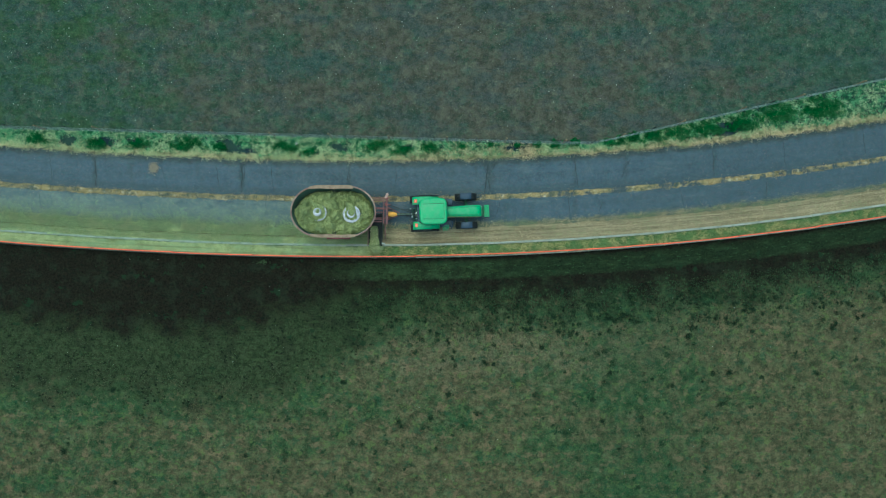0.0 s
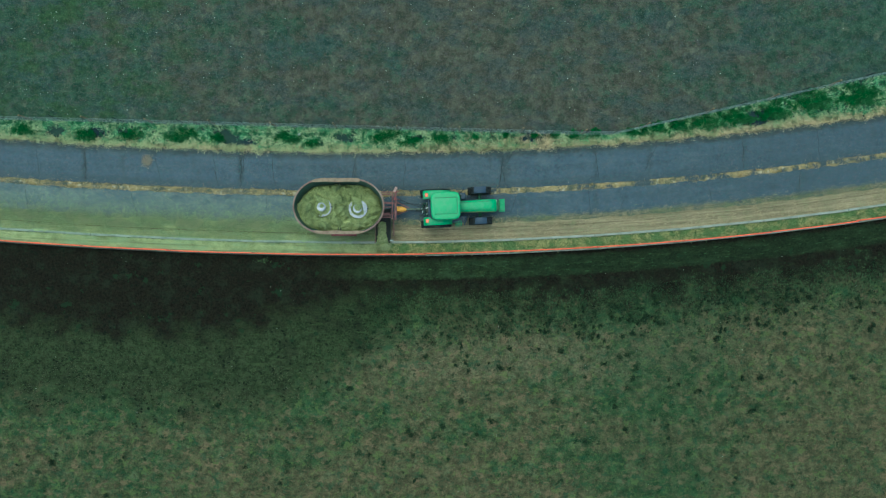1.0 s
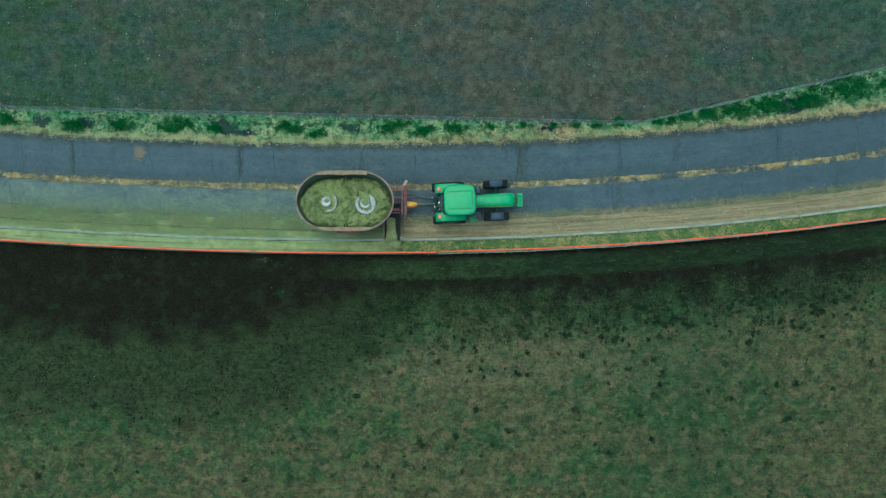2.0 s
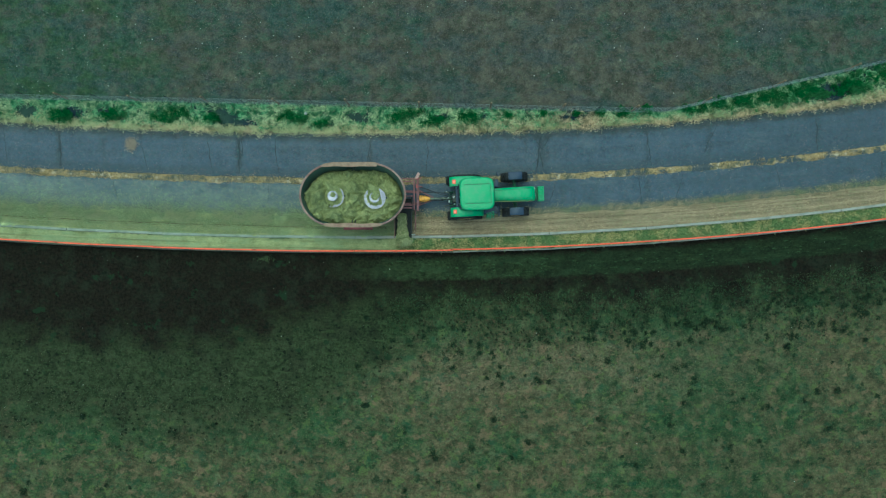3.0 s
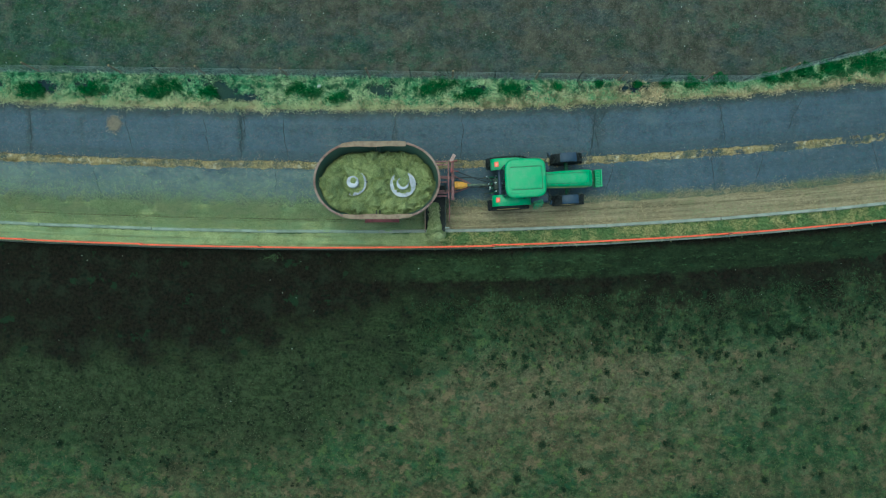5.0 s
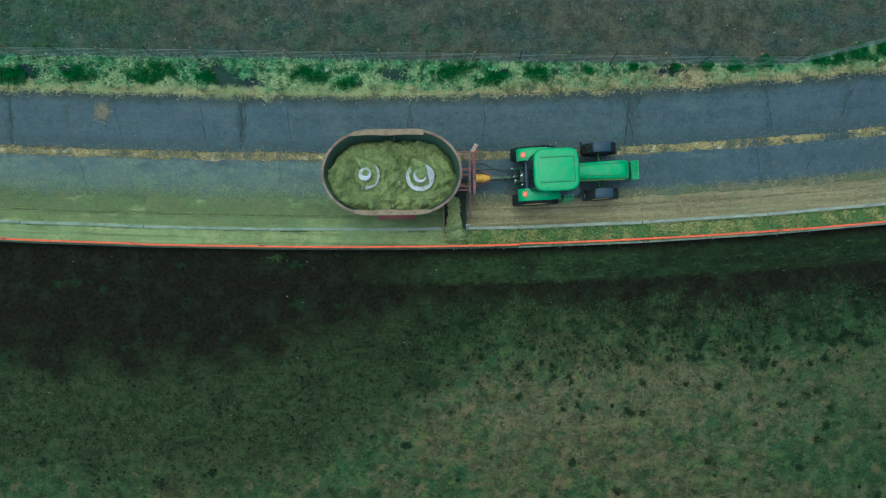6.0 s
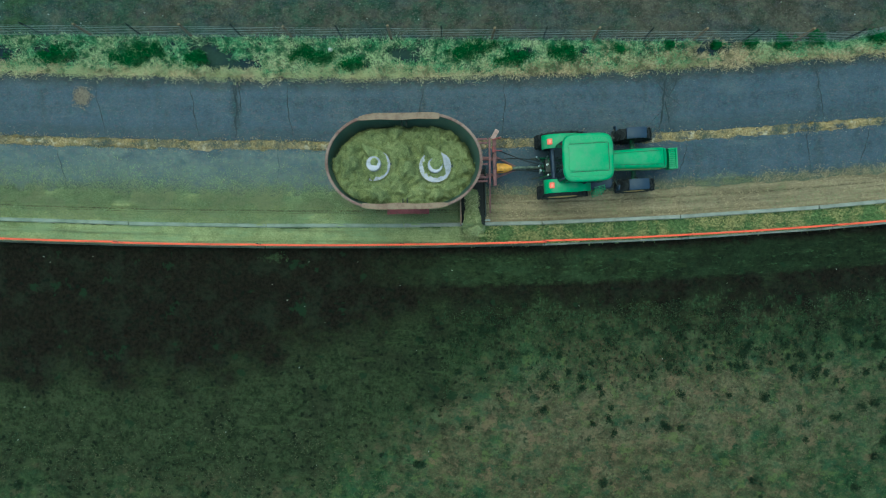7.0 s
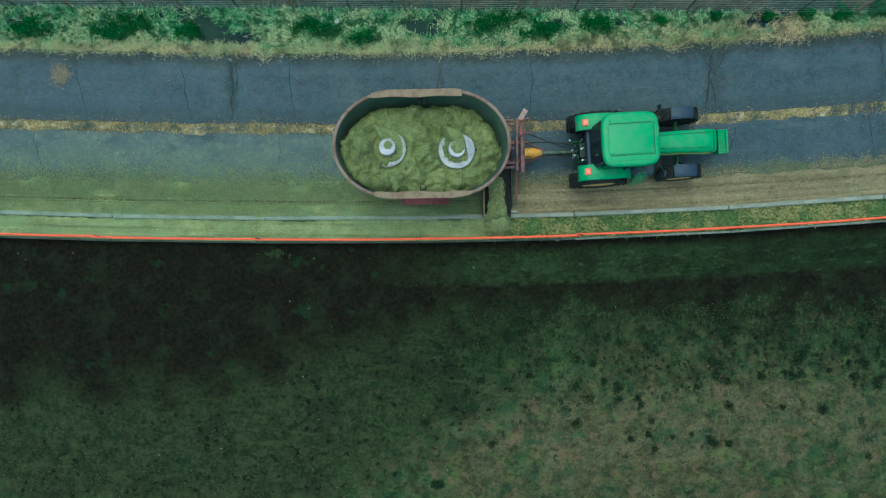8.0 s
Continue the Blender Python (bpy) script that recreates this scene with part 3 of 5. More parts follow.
def box(bm, c, size, m=None, bevel=0.0, seg=2):
    made = bmesh.ops.create_cube(bm, size=1.0, matrix=Matrix.Translation(c) @ (m or Matrix()) @ Matrix.Diagonal((*size, 1)))
    if bevel:
        edges = list({e for v in made["verts"] for e in v.link_edges})
        bmesh.ops.bevel(bm, geom=edges, offset=bevel, segments=seg, affect="EDGES", profile=0.6)
    return bm


def bar(bm, a, b, r, r2=None, seg=10):
    a, b = Vector(a), Vector(b)
    d = b - a
    m = Matrix.Translation((a + b) / 2) @ d.to_track_quat("Z", "Y").to_matrix().to_4x4()
    bmesh.ops.create_cone(bm, cap_ends=True, segments=seg, radius1=r, radius2=r if r2 is None else r2, depth=d.length, matrix=m)
    return bm


def beam(bm, a, b, w, h, bevel=0.008):
    """A square bar from a to b."""
    a, b = Vector(a), Vector(b)
    d = b - a
    m = d.to_track_quat("X", "Z").to_matrix().to_4x4()
    return box(bm, (a + b) / 2, (d.length, w, h), m, bevel, 1)


def tube(bm, pts, r, seg=6):
    """A pipe along the points."""
    rings = []
    pts = [Vector(p) for p in pts]
    for i, p in enumerate(pts):
        d = (pts[min(i + 1, len(pts) - 1)] - pts[max(i - 1, 0)]).normalized()
        s = d.cross(Vector((0, 0, 1)))
        s = s.normalized() if s.length > 1e-4 else Vector((1, 0, 0))
        u = s.cross(d)
        rings.append([bm.verts.new(p + r * (math.cos(k) * s + math.sin(k) * u)) for k in (2 * math.pi * j / seg for j in range(seg))])
    for a, b in zip(rings, rings[1:]):
        for j in range(seg):
            bm.faces.new((a[j], a[(j + 1) % seg], b[(j + 1) % seg], b[j]))
    bm.faces.new(rings[0])
    bm.faces.new(rings[-1][::-1])
    return bm


def turned(bm, profile, seg, m, closed=False):
    """Turns (radius, height) pairs round the z axis of m."""
    rings = []
    for r, z in profile:
        rings.append([bm.verts.new(m @ Vector((r * math.cos(a), r * math.sin(a), z))) for a in (2 * math.pi * j / seg for j in range(seg))])
    pairs = list(zip(rings, rings[1:])) + ([(rings[-1], rings[0])] if closed else [])
    for a, b in pairs:
        for j in range(seg):
            bm.faces.new((a[j], a[(j + 1) % seg], b[(j + 1) % seg], b[j]))
    if not closed:
        bm.faces.new(rings[0][::-1])
        bm.faces.new(rings[-1])
    return bm


def rings_mesh(bm, rings, cap=True, close=True):
    """Skins rings of points, one after another."""
    rs = [[bm.verts.new(p) for p in ring] for ring in rings]
    k = len(rs[0])
    for a, b in zip(rs, rs[1:]):
        for j in range(k if close else k - 1):
            bm.faces.new((a[j], a[(j + 1) % k], b[(j + 1) % k], b[j]))
    if cap:
        bm.faces.new(rs[0][::-1])
        bm.faces.new(rs[-1])
    bmesh.ops.recalc_face_normals(bm, faces=bm.faces)
    return bm


def squircle(cx, cy, hx, hy, z, power=5.0, k=40):
    """A rounded oblong as a ring of points."""
    out = []
    for j in range(k):
        a = 2 * math.pi * j / k
        c, s = math.cos(a), math.sin(a)
        out.append((cx + hx * math.copysign(abs(c) ** (2 / power), c), cy + hy * math.copysign(abs(s) ** (2 / power), s), z))
    return out


def fbm(x, y, z=0.0):
    return noise.fractal(Vector((x, y, z)), 0.8, 2.0, 4)


def lay_uv(me, uvs, name="UVMap"):
    """Gives every vertex its place along and across the road."""
    uv = me.uv_layers.new(name=name)
    idx = np.empty(len(me.loops), dtype=np.int32)
    me.loops.foreach_get("vertex_index", idx)
    uv.data.foreach_set("uv", np.array(uvs, dtype=np.float32)[idx].ravel())


def plain_mesh(name, verts, faces, material):
    me = bpy.data.meshes.new(name)
    me.from_pydata(verts, [], faces)
    me.materials.append(material)
    return me


# ---- ground ----
def ticks(lo, hi, step, reach):
    core = list(np.arange(lo, hi + step / 2, step))
    out, d = [], step
    x = hi
    while x < reach:
        d *= 1.35
        x += d
        out.append(x)
    low, d, x = [], step, lo
    while x > -reach:
        d *= 1.35
        x -= d
        low.append(x)
    return low[::-1] + core + out


def make_ground():
    xs, ys = ticks(-40, 42, 0.35, 2500), ticks(-26, 36, 0.35, 2500)
    verts, uvs, past = [], [], []
    for y in ys:
        for x in xs:
            v = y - bend(x)
            rough = 1.0 if v < -0.6 or y > fence_y(x) + 0.3 else 0.0
            near = abs(x) < 60 and abs(y) < 60
            z = 0.05 * rough * fbm(x * 0.35, y * 0.35) + 0.03 * rough * fbm(x * 1.3, y * 1.3, 5) if near else 0.0
            verts.append((x, y, z))
            uvs.append((x, v))
            past.append((x, y - fence_y(x)))
    k = len(xs)
    faces = [(j * k + i, j * k + i + 1, (j + 1) * k + i + 1, (j + 1) * k + i) for j in range(len(ys) - 1) for i in range(k - 1)]
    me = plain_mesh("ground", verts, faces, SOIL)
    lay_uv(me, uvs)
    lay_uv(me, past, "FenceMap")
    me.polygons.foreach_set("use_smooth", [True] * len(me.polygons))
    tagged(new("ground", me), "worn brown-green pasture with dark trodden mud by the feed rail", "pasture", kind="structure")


make_ground()


def ribbon(name, lo, hi, z, material, x0, x1, step, wob=0.0, seed=0.0, thick=0.03, crown=0.0, cols=1):
    """A slab along the road between two offsets from the rail line, with uneven edges."""
    far = np.arange(4.0, 300.0, 4.0)
    xs = np.concatenate([x0 - far[::-1], np.arange(x0, x1 + step / 2, step), x1 + far])
    verts, faces, uvs = [], [], []
    k = cols + 3
    for x in xs:
        a = lo + wob * (fbm(x * 0.9, seed) + 0.6 * fbm(x * 5.0, seed + 2))
        b = hi + wob * (fbm(x * 0.9, seed + 9) + 0.6 * fbm(x * 5.0, seed + 5))
        row = [(a, z - thick)] + [(a + (b - a) * j / cols, z + crown * math.sin(math.pi * j / cols)) for j in range(cols + 1)] + [(b, z - thick)]
        for v, h in row:
            verts.append((x, bend(x) + v, h))
            uvs.append((x, v))
    for i in range(len(xs) - 1):
        for j in range(k - 1):
            p = i * k + j
            faces.append((p, p + k, p + k + 1, p + 1))
    me = plain_mesh(name, verts, faces, material)
    lay_uv(me, uvs)
    return new(name, me)


road_north = tagged(ribbon("road", 3.85, 6.18, 0.035, ASPHALT, -50, 55, 0.12, 0.07, 3.0, 0.05, 0.02, 6),
                    "cracked blue-grey asphalt lane beside a dry grass verge", "road", kind="structure")
road_south = tagged(ribbon("road", 1.80, 3.52, 0.035, ASPHALT, -50, 55, 0.12, 0.09, 17.0, 0.05, 0.02, 6),
                    "cracked blue-grey asphalt lane dusted with chopped feed", "road", kind="structure")
road_gap = tagged(ribbon("median", 3.50, 3.87, 0.020, MEDIAN, -50, 55, 0.12, 0.11, 5.0, 0.04, 0.025, 2),
                  "narrow soil strip with dry grass between two asphalt lanes", "road median", kind="structure")


def crack(parent, x, v0, v1, seed, width=0.03, drift=0.0):
    """One crack across a lane, as a thin wandering sliver."""
    rnd = random.Random(seed)
    pts, off = [], 0.0
    k = max(6, int(abs(v1 - v0) / 0.14))
    for i in range(k + 1):
        t = i / k
        off += rnd.uniform(-0.045, 0.045)
        v = v0 + (v1 - v0) * t
        xx = x + off + drift * t
        pts.append((xx, bend(xx) + v, width * rnd.uniform(0.35, 1.0) * (0.4 + math.sin(math.pi * min(1, t * 0.9 + 0.08)))))
    lo, hi = (3.85, 6.04) if v0 > 3.6 else (1.80, 3.52)
    verts, faces = [], []
    for xx, y, w in pts:
        h = 0.039 + 0.02 * math.sin(math.pi * min(1, max(0, (y - bend(xx) - lo) / (hi - lo))))
        verts += [(xx - w / 2, y, h), (xx + w / 2, y, h)]
    faces = [(2 * i, 2 * i + 1, 2 * i + 3, 2 * i + 2) for i in range(k)]
    ob = new("crack", plain_mesh("crack", verts, faces, CRACK))
    ob.parent = parent


for i, (x, d) in enumerate([(-27.5, 0.1), (-23.8, 0.2), (-20.9, 0.0), (-16.6, 0.3), (-13.1, 0.25), (-11.5, -0.05), (-9.6, 0.2), (-4.6, 0.0), (-1.6, 0.1), (4.3, -0.2), (9.7, 0.15), (13.4, -0.9), (18.5, 0.3), (23.0, 0.2), (28.0, 0.3)]):
    wide = 0.075 if i in (2, 5, 9) else 0.034
    crack(road_north, x, 5.88, 3.95, i, wide, d)
for i, (x, d) in enumerate([(-24.5, 0.3), (-18.0, 0.2), (-10.0, -0.2), (3.6, 0.1), (5.0, -0.5), (9.4, 0.1), (11.6, -0.4), (16.5, 0.1), (22.0, -0.2)]):
    crack(road_south, x, 3.46, 2.0, 50 + i, 0.028, d)
for i, (x, v0, v1, d) in enumerate([(4.3, 5.2, 4.7, 0.6), (4.2, 5.4, 5.9, 0.5), (4.35, 5.1, 5.8, -0.55), (4.1, 4.7, 4.1, -0.45), (13.0, 5.1, 4.9, 2.0), (4.0, 5.95, 5.2, 0.3), (4.75, 5.95, 5.1, -0.4), (4.25, 5.0, 4.1, 0.1), (-11.35, 5.95, 5.0, 0.12), (-11.55, 5.95, 5.2, 0.1)]):
    crack(road_north, x, v0, v1, 90 + i, 0.05 if i > 4 else 0.035, d)

# ---- feed bunk: kerb and back wall in five-metre lengths, with joints ----
JOINTS = [-0.34 + 5.02 * k for k in range(-10, 12)]


def block(name, x0, x1, v0, v1, z0, z1, material, parent, bow=0.0, bevel=0.02):
    bm = bmesh.new()
    rings = []
    for i in range(7):
        x = x0 + (x1 - x0) * i / 6
        o = bow * math.sin(math.pi * i / 6)
        y = bend(x0) + (bend(x1) - bend(x0)) * i / 6
        b = bevel
        rings.append([(x, y + v0 + o, z0), (x, y + v1 + o, z0), (x, y + v1 + o, z1 - b), (x, y + v1 - b + o, z1), (x, y + v0 + b + o, z1), (x, y + v0 + o, z1 - b)])
    rings_mesh(bm, rings)
    return part(name, bm, material, parent)


bunk = thing("feed_bunk", (0, bend(0) + 0.4, 0), "long low concrete feed bunk of jointed kerb lengths beside the lane", "feed bunk")
for i, (a, b) in enumerate(zip(JOINTS, JOINTS[1:])):
    rnd = random.Random(i)
    s = rnd.uniform(-0.010, 0.010)
    block("kerb", a + 0.02, b - 0.02, 0.67 + s, 0.81 + s, -0.05, 0.19, CONCRETE_DUSTY if a < -6 else CONCRETE, bunk, rnd.uniform(-0.006, 0.006))
    block("back_wall", a + 0.02, b - 0.02, -0.09, -0.02, -0.05, 0.30, CONCRETE_OLD if a < -3 else CONCRETE_EDGE, bunk, 0, 0.015)
    block("trough_floor", a, b, -0.02, 0.67, -0.05, 0.03, BUNK_SOIL, bunk, 0, 0.005)

# ---- feed rail ----
rail = thing("feed_rail", (0, bend(0) + 0.04, 0), "long orange-painted steel pipe rail on posts over the feed bunk", "feed rail")
for i, (a, b) in enumerate(zip(JOINTS, JOINTS[1:])):
    rnd = random.Random(100 + i)
    dy = rnd.uniform(-0.02, 0.025)
    bm = bmesh.new()
    a2, b2 = a - 0.12, b + 0.02
    tube(bm, [(a2 + (b2 - a2) * j / 5, bend(a) + (bend(b) - bend(a)) * j / 5 + 0.05 + dy - 0.02 * math.sin(math.pi * j / 5), 1.05 + 0.05 * (i % 2) * (1 - j / 5)) for j in range(6)], 0.036, 8)
    smooth(part("rail_pipe", bm, RAIL_PAINT, rail))
    bm = bmesh.new()
    bar(bm, (a, bend(a) + 0.04, 0.0), (a, bend(a) + 0.045, 1.04), 0.03, None, 8)
    part("rail_post", bm, POST_STEEL, rail, "dark steel post")
    bm = bmesh.new()
    bar(bm, (a - 0.10, bend(a) + 0.075, 1.10), (a + 0.08, bend(a) + 0.055, 1.12), 0.014, None, 6)
    bar(bm, (a - 0.06, bend(a) - 0.07, 1.05), (a - 0.06, bend(a) + 0.10, 1.05), 0.012, None, 6)
    part("clamp_bolt", bm, POST_STEEL, rail, "dark clamp bolt")


# ---- feed dropped along the bunk ----
def heap_strip(name, x0, x1, v0, v1, z0, height, material, label, seed, fade=2.0, flat=False):
    xs, vs = np.arange(x0, x1, 0.16), np.linspace(v0, v1, 25)
    verts, faces, uvs = [], [], []
    for x in xs:
        end = min(1.0, (x1 - x) / fade)
        for j, v in enumerate(vs):
            t = j / (len(vs) - 1)
            w = v + (0.10 * fbm(x * 0.8, seed) + 0.10 * fbm(x * 3.1, seed + 4)) * t
            h = 1.0 if flat else (1 - t) ** 1.25
            z = z0 + (height * (0.75 + 0.5 * fbm(x * 0.7, v * 1.5, seed)) * h + 0.03 * fbm(x * 4.5, v * 4.5, seed) + 0.015 * fbm(x * 0.6, v * 14, seed)) * end - (0.04 if j == 24 and not flat else 0)
            if not flat:
                z -= 0.06 * math.exp(-((v - 1.30 - 0.05 * fbm(x * 0.3, 61.0)) / 0.05) ** 2) * end
            verts.append((x, bend(x) + w, z))
            uvs.append((x, w))
    k = len(vs)
    faces = [(i * k + j, (i + 1) * k + j, (i + 1) * k + j + 1, i * k + j + 1) for i in range(len(xs) - 1) for j in range(k - 1)]
    me = plain_mesh(name, verts, faces, material)
    lay_uv(me, uvs)
    me.polygons.foreach_set("use_smooth", [True] * len(me.polygons))
    return tagged(new(name, me), label, "cattle feed", kind="stuff")


heap_strip("feed_windrow", -62, -2.55, 0.74, 2.05, 0.028, 0.15, FEED_DRY, "long windrow of chopped green feed spread on the lane edge", 3.0)
heap_strip("feed_windrow", -62, -2.75, -0.03, 0.68, 0.04, 0.12, FEED_DRY, "chopped green feed lying in the concrete bunk", 8.0, 1.0, True)


# ---- grass ----
def grass(name, points, blades, h0, h1, width, spread, material, label, category, seed, lean=0.5):
    """Tufts of bent blades at the points, all in one mesh."""
    rs = np.random.RandomState(seed)
    base = np.repeat(np.asarray(points, dtype=np.float64), blades, axis=0)
    k = len(base)
    ang, rad = rs.uniform(0, 2 * np.pi, k), spread * np.sqrt(rs.uniform(0, 1, k))
    root = base + np.stack([np.cos(ang) * rad, np.sin(ang) * rad, np.zeros(k)], 1)
    out = ang + rs.normal(0, 0.9, k)
    h = rs.uniform(h0, h1, k)
    tip = root + np.stack([np.cos(out) * h * lean * rs.uniform(0.4, 1.6, k), np.sin(out) * h * lean * rs.uniform(0.4, 1.6, k), h], 1)
    side = out + np.pi / 2 + rs.normal(0, 0.5, k)
    w = width * rs.uniform(0.5, 1.3, k)
    off = np.stack([np.cos(side) * w / 2, np.sin(side) * w / 2, np.zeros(k)], 1)
    mid = root * 0.45 + tip * 0.55 + np.array([0, 0, 1.0]) * (h * 0.12)[:, None]
    verts = np.stack([root - off * 0.6, root + off * 0.6, mid - off, mid + off, tip], 1).reshape(-1, 3)
    me = bpy.data.meshes.new(name)
    me.vertices.add(len(verts))
    me.vertices.foreach_set("co", verts.astype(np.float32).ravel())
    o = np.arange(k)[:, None] * 5
    loops = np.concatenate([o + np.array([[0, 1, 3, 2]]), o + np.array([[2, 3, 4]])], 1).ravel()
    me.loops.add(len(loops))
    me.loops.foreach_set("vertex_index", loops.astype(np.int32))
    me.polygons.add(2 * k)
    starts = np.stack([np.arange(k) * 7, np.arange(k) * 7 + 4], 1).ravel()
    me.polygons.foreach_set("loop_start", starts.astype(np.int32))
    me.update(calc_edges=True)
    me.validate()
    me.materials.append(material)
    return tagged(new(name, me), label, category, kind="stuff")


def scatter(count, x0, x1, test, seed):
    """Points along the road: test(x, rnd) gives the y, or None."""
    rnd = random.Random(seed)
    out = []
    while len(out) < count:
        x = rnd.uniform(x0, x1)
        y = test(x, rnd)
        if y is not None:
            out.append((x, y, 0.0))
    return out


def verge_bare(x, y):
    """Bare damp hollows in the verge."""
    return max(math.exp(-((x - bx + 0.3 * fbm(y * 2.0, bx)) / bw) ** 2 - ((y - bend(x) - bv) / bh) ** 2) for bx, bw, bv, bh in
               ((-22.6, 0.5, 6.75, 0.3), (-20.2, 0.6, 6.75, 0.32), (-18.2, 0.35, 6.8, 0.25), (-12.2, 0.55, 6.75, 0.5), (-11.3, 0.7, 6.65, 0.25), (-5.2, 0.6, 7.0, 0.3), (-1.0, 0.4, 6.95, 0.2), (5.6, 0.5, 6.75, 0.2), (19.5, 0.9, 6.9, 0.42)))


def verge_y(x, r):
    lo, hi = bend(x) + 6.31, fence_y(x) - 0.06
    y = r.uniform(lo, hi)
    bare = verge_bare(x, y)
    straw = 0.55 * math.exp(-((x - 5.5) / 4.0) ** 4)
    return y if fbm(x * 0.5, y * 0.9, 4) - 2.6 * bare - straw > r.gauss(-0.62, 0.25) else None


def verge_dry(x, r):
    lo = bend(x) + 6.26 + 0.20 * fbm(x * 0.8, 2.0) + 0.05 * fbm(x * 4.0, 5.0)
    if r.random() < 0.14:
        return lo - abs(r.gauss(0, 0.10))
    y = lo + abs(r.gauss(0, 0.25)) * (0.85 + 0.45 * fbm(x * 0.3, 7.0) + 0.85 * math.exp(-((x - 5.0) / 4.0) ** 4)) * (0.7 if x > 9.5 else 1.0)
    if verge_bare(x, y) > r.uniform(0.25, 0.8) or (x < -1 and r.random() < 0.35):
        return None
    return y if y < fence_y(x) and fbm(x * 1.6, y * 2.2, 15) + 0.9 * fbm(x * 4.5, y * 4.5, 16) > r.gauss(-0.16 + (0.55 - 0.4 * math.exp(-((x - 5.0) / 4.0) ** 4)) * (y - lo), 0.16) else None


grass("verge_grass", scatter(24000, -34, 36, verge_y, 1), 9, 0.03, 0.10, 0.018, 0.08, BLADE_GREEN, "rough green and straw verge grass below a wire fence", "grass", 1, 1.1)
grass("dry_grass", scatter(23000, -34, 36, verge_dry, 2), 9, 0.03, 0.10, 0.014, 0.06, BLADE_DRY, "dry straw-coloured grass fringe along the asphalt edge", "grass", 2, 1.1)


def weed_clump(x, y, rx, ry, seed):
    """One patch of broad-leaved weeds with ragged edges."""
    rnd = random.Random(seed)
    spots = []
    while len(spots) < int(260 * rx * ry / 0.25) + 40:
        u, v = rnd.uniform(-1.8, 1.8), rnd.uniform(-1.5, 1.5)
        if math.hypot(u, v) + 0.95 * fbm(u * rx * 2.4 + seed, v * ry * 2.4, 3) + rnd.gauss(0, 0.12) < 0.85:
            spots.append((u * rx, v * ry, 0.0))
    ob = grass("weed_clump", spots, 10, 0.05, 0.17, 0.030, 0.07, BLADE_LUSH, "lush dark green broad-leaved weeds on the verge", "weed", seed)
    ob.location = (x, y, 0.0)
    del ob["kind"]
    tagged(ob, group="weed clumps along the verge")


for i, (x, dv, rx, ry) in enumerate(((-28.5, 0.7, 0.9, 0.3), (-24.6, 0.6, 0.6, 0.3), (-20.8, 0.5, 0.7, 0.35), (-18.0, 0.7, 0.5, 0.3), (-14.9, 0.75, 0.85, 0.38), (-12.9, 0.6, 0.35, 0.25), (-8.6, 0.8, 0.75, 0.3), (-7.2, 0.55, 0.4, 0.22),
                                     (-2.8, 0.95, 0.75, 0.33), (-1.3, 0.55, 0.5, 0.3), (0.5, 0.7, 0.6, 0.3), (2.6, 0.75, 0.18, 0.14), (4.4, 0.8, 0.16, 0.12), (6.1, 0.7, 0.2, 0.14), (7.3, 0.75, 0.24, 0.15), (8.6, 0.62, 0.32, 0.25), (9.7, 0.62, 0.3, 0.28), (12.1, 0.5, 0.7, 0.2), (13.2, 0.65, 0.6, 0.28),
                                     (14.7, 0.72, 0.9, 0.36), (16.3, 0.8, 0.9, 0.42), (18.2, 0.9, 1.0, 0.45), (20.4, 1.0, 0.9, 0.5), (22.6, 1.3, 1.1, 0.6), (25.5, 1.2, 1.2, 0.6))):
    weed_clump(x, bend(x) + 6.2 + dv, rx, ry, 400 + i)



def median_y(x, r):
    dens = fbm(x * 0.45, 21.0) + 0.6 * fbm(x * 1.7, 22.0)
    if dens < r.gauss(-0.34 if x < -1 else 0.02, 0.14):
        return None
    return bend(x) + 3.685 + 0.06 * fbm(x * 0.6, 25.0) + r.gauss(0, 0.13 + 0.06 * fbm(x * 0.9, 27.0))


grass("median_grass", scatter(9000, -34, 38, median_y, 4), 8, 0.015, 0.06, 0.016, 0.06, BLADE_STRIP, "short dry grass growing between the two lanes", "grass", 4, 1.3)


def bunk_weed(x, r):
    return bend(x) + r.uniform(0.02, 0.66) 


grass("bunk_weeds", scatter(8500, -2.9, 38, bunk_weed, 5), 9, 0.04, 0.14, 0.020, 0.07, BLADE_WEED, "yellow-green weeds growing in the empty feed bunk", "weeds", 5, 0.9)


def shoulder_y(x, r):
    v = 0.86 + (r.uniform(0, 1.2) if r.random() < 0.75 else 1.0 + abs(r.gauss(0, 0.2)))
    return bend(x) + v if v < 2.9 else None


grass("shoulder_litter", [(x, y, 0.05 if y - bend(x) > 1.8 else 0.0) for x, y, z in scatter(9000, -2.5, 38, shoulder_y, 6)], 6, 0.006, 0.03, 0.013, 0.08, BLADE_LITTER, "dry hay litter trodden into the lane shoulder", "litter", 6, 2.0)


def south_y(x, r):
    y = bend(x) - 0.4 - 24 * r.random() ** 0.8
    return y if fbm(x * 0.3, y * 0.3, 40) > -0.5 and (y - bend(x) < r.gauss(-4.0 if x > -2 else -7.0, 0.9)) else None


def north_y(x, r):
    y = fence_y(x) + 0.2 + 20 * r.random()
    return y if fbm(x * 0.3, y * 0.3, 44) > -0.4 else None


grass("pasture_grass", scatter(42000, -36, 38, south_y, 7), 5, 0.012, 0.05, 0.022, 0.16, BLADE_PASTURE, "short grazed brown-green pasture grass", "grass", 7, 1.4)
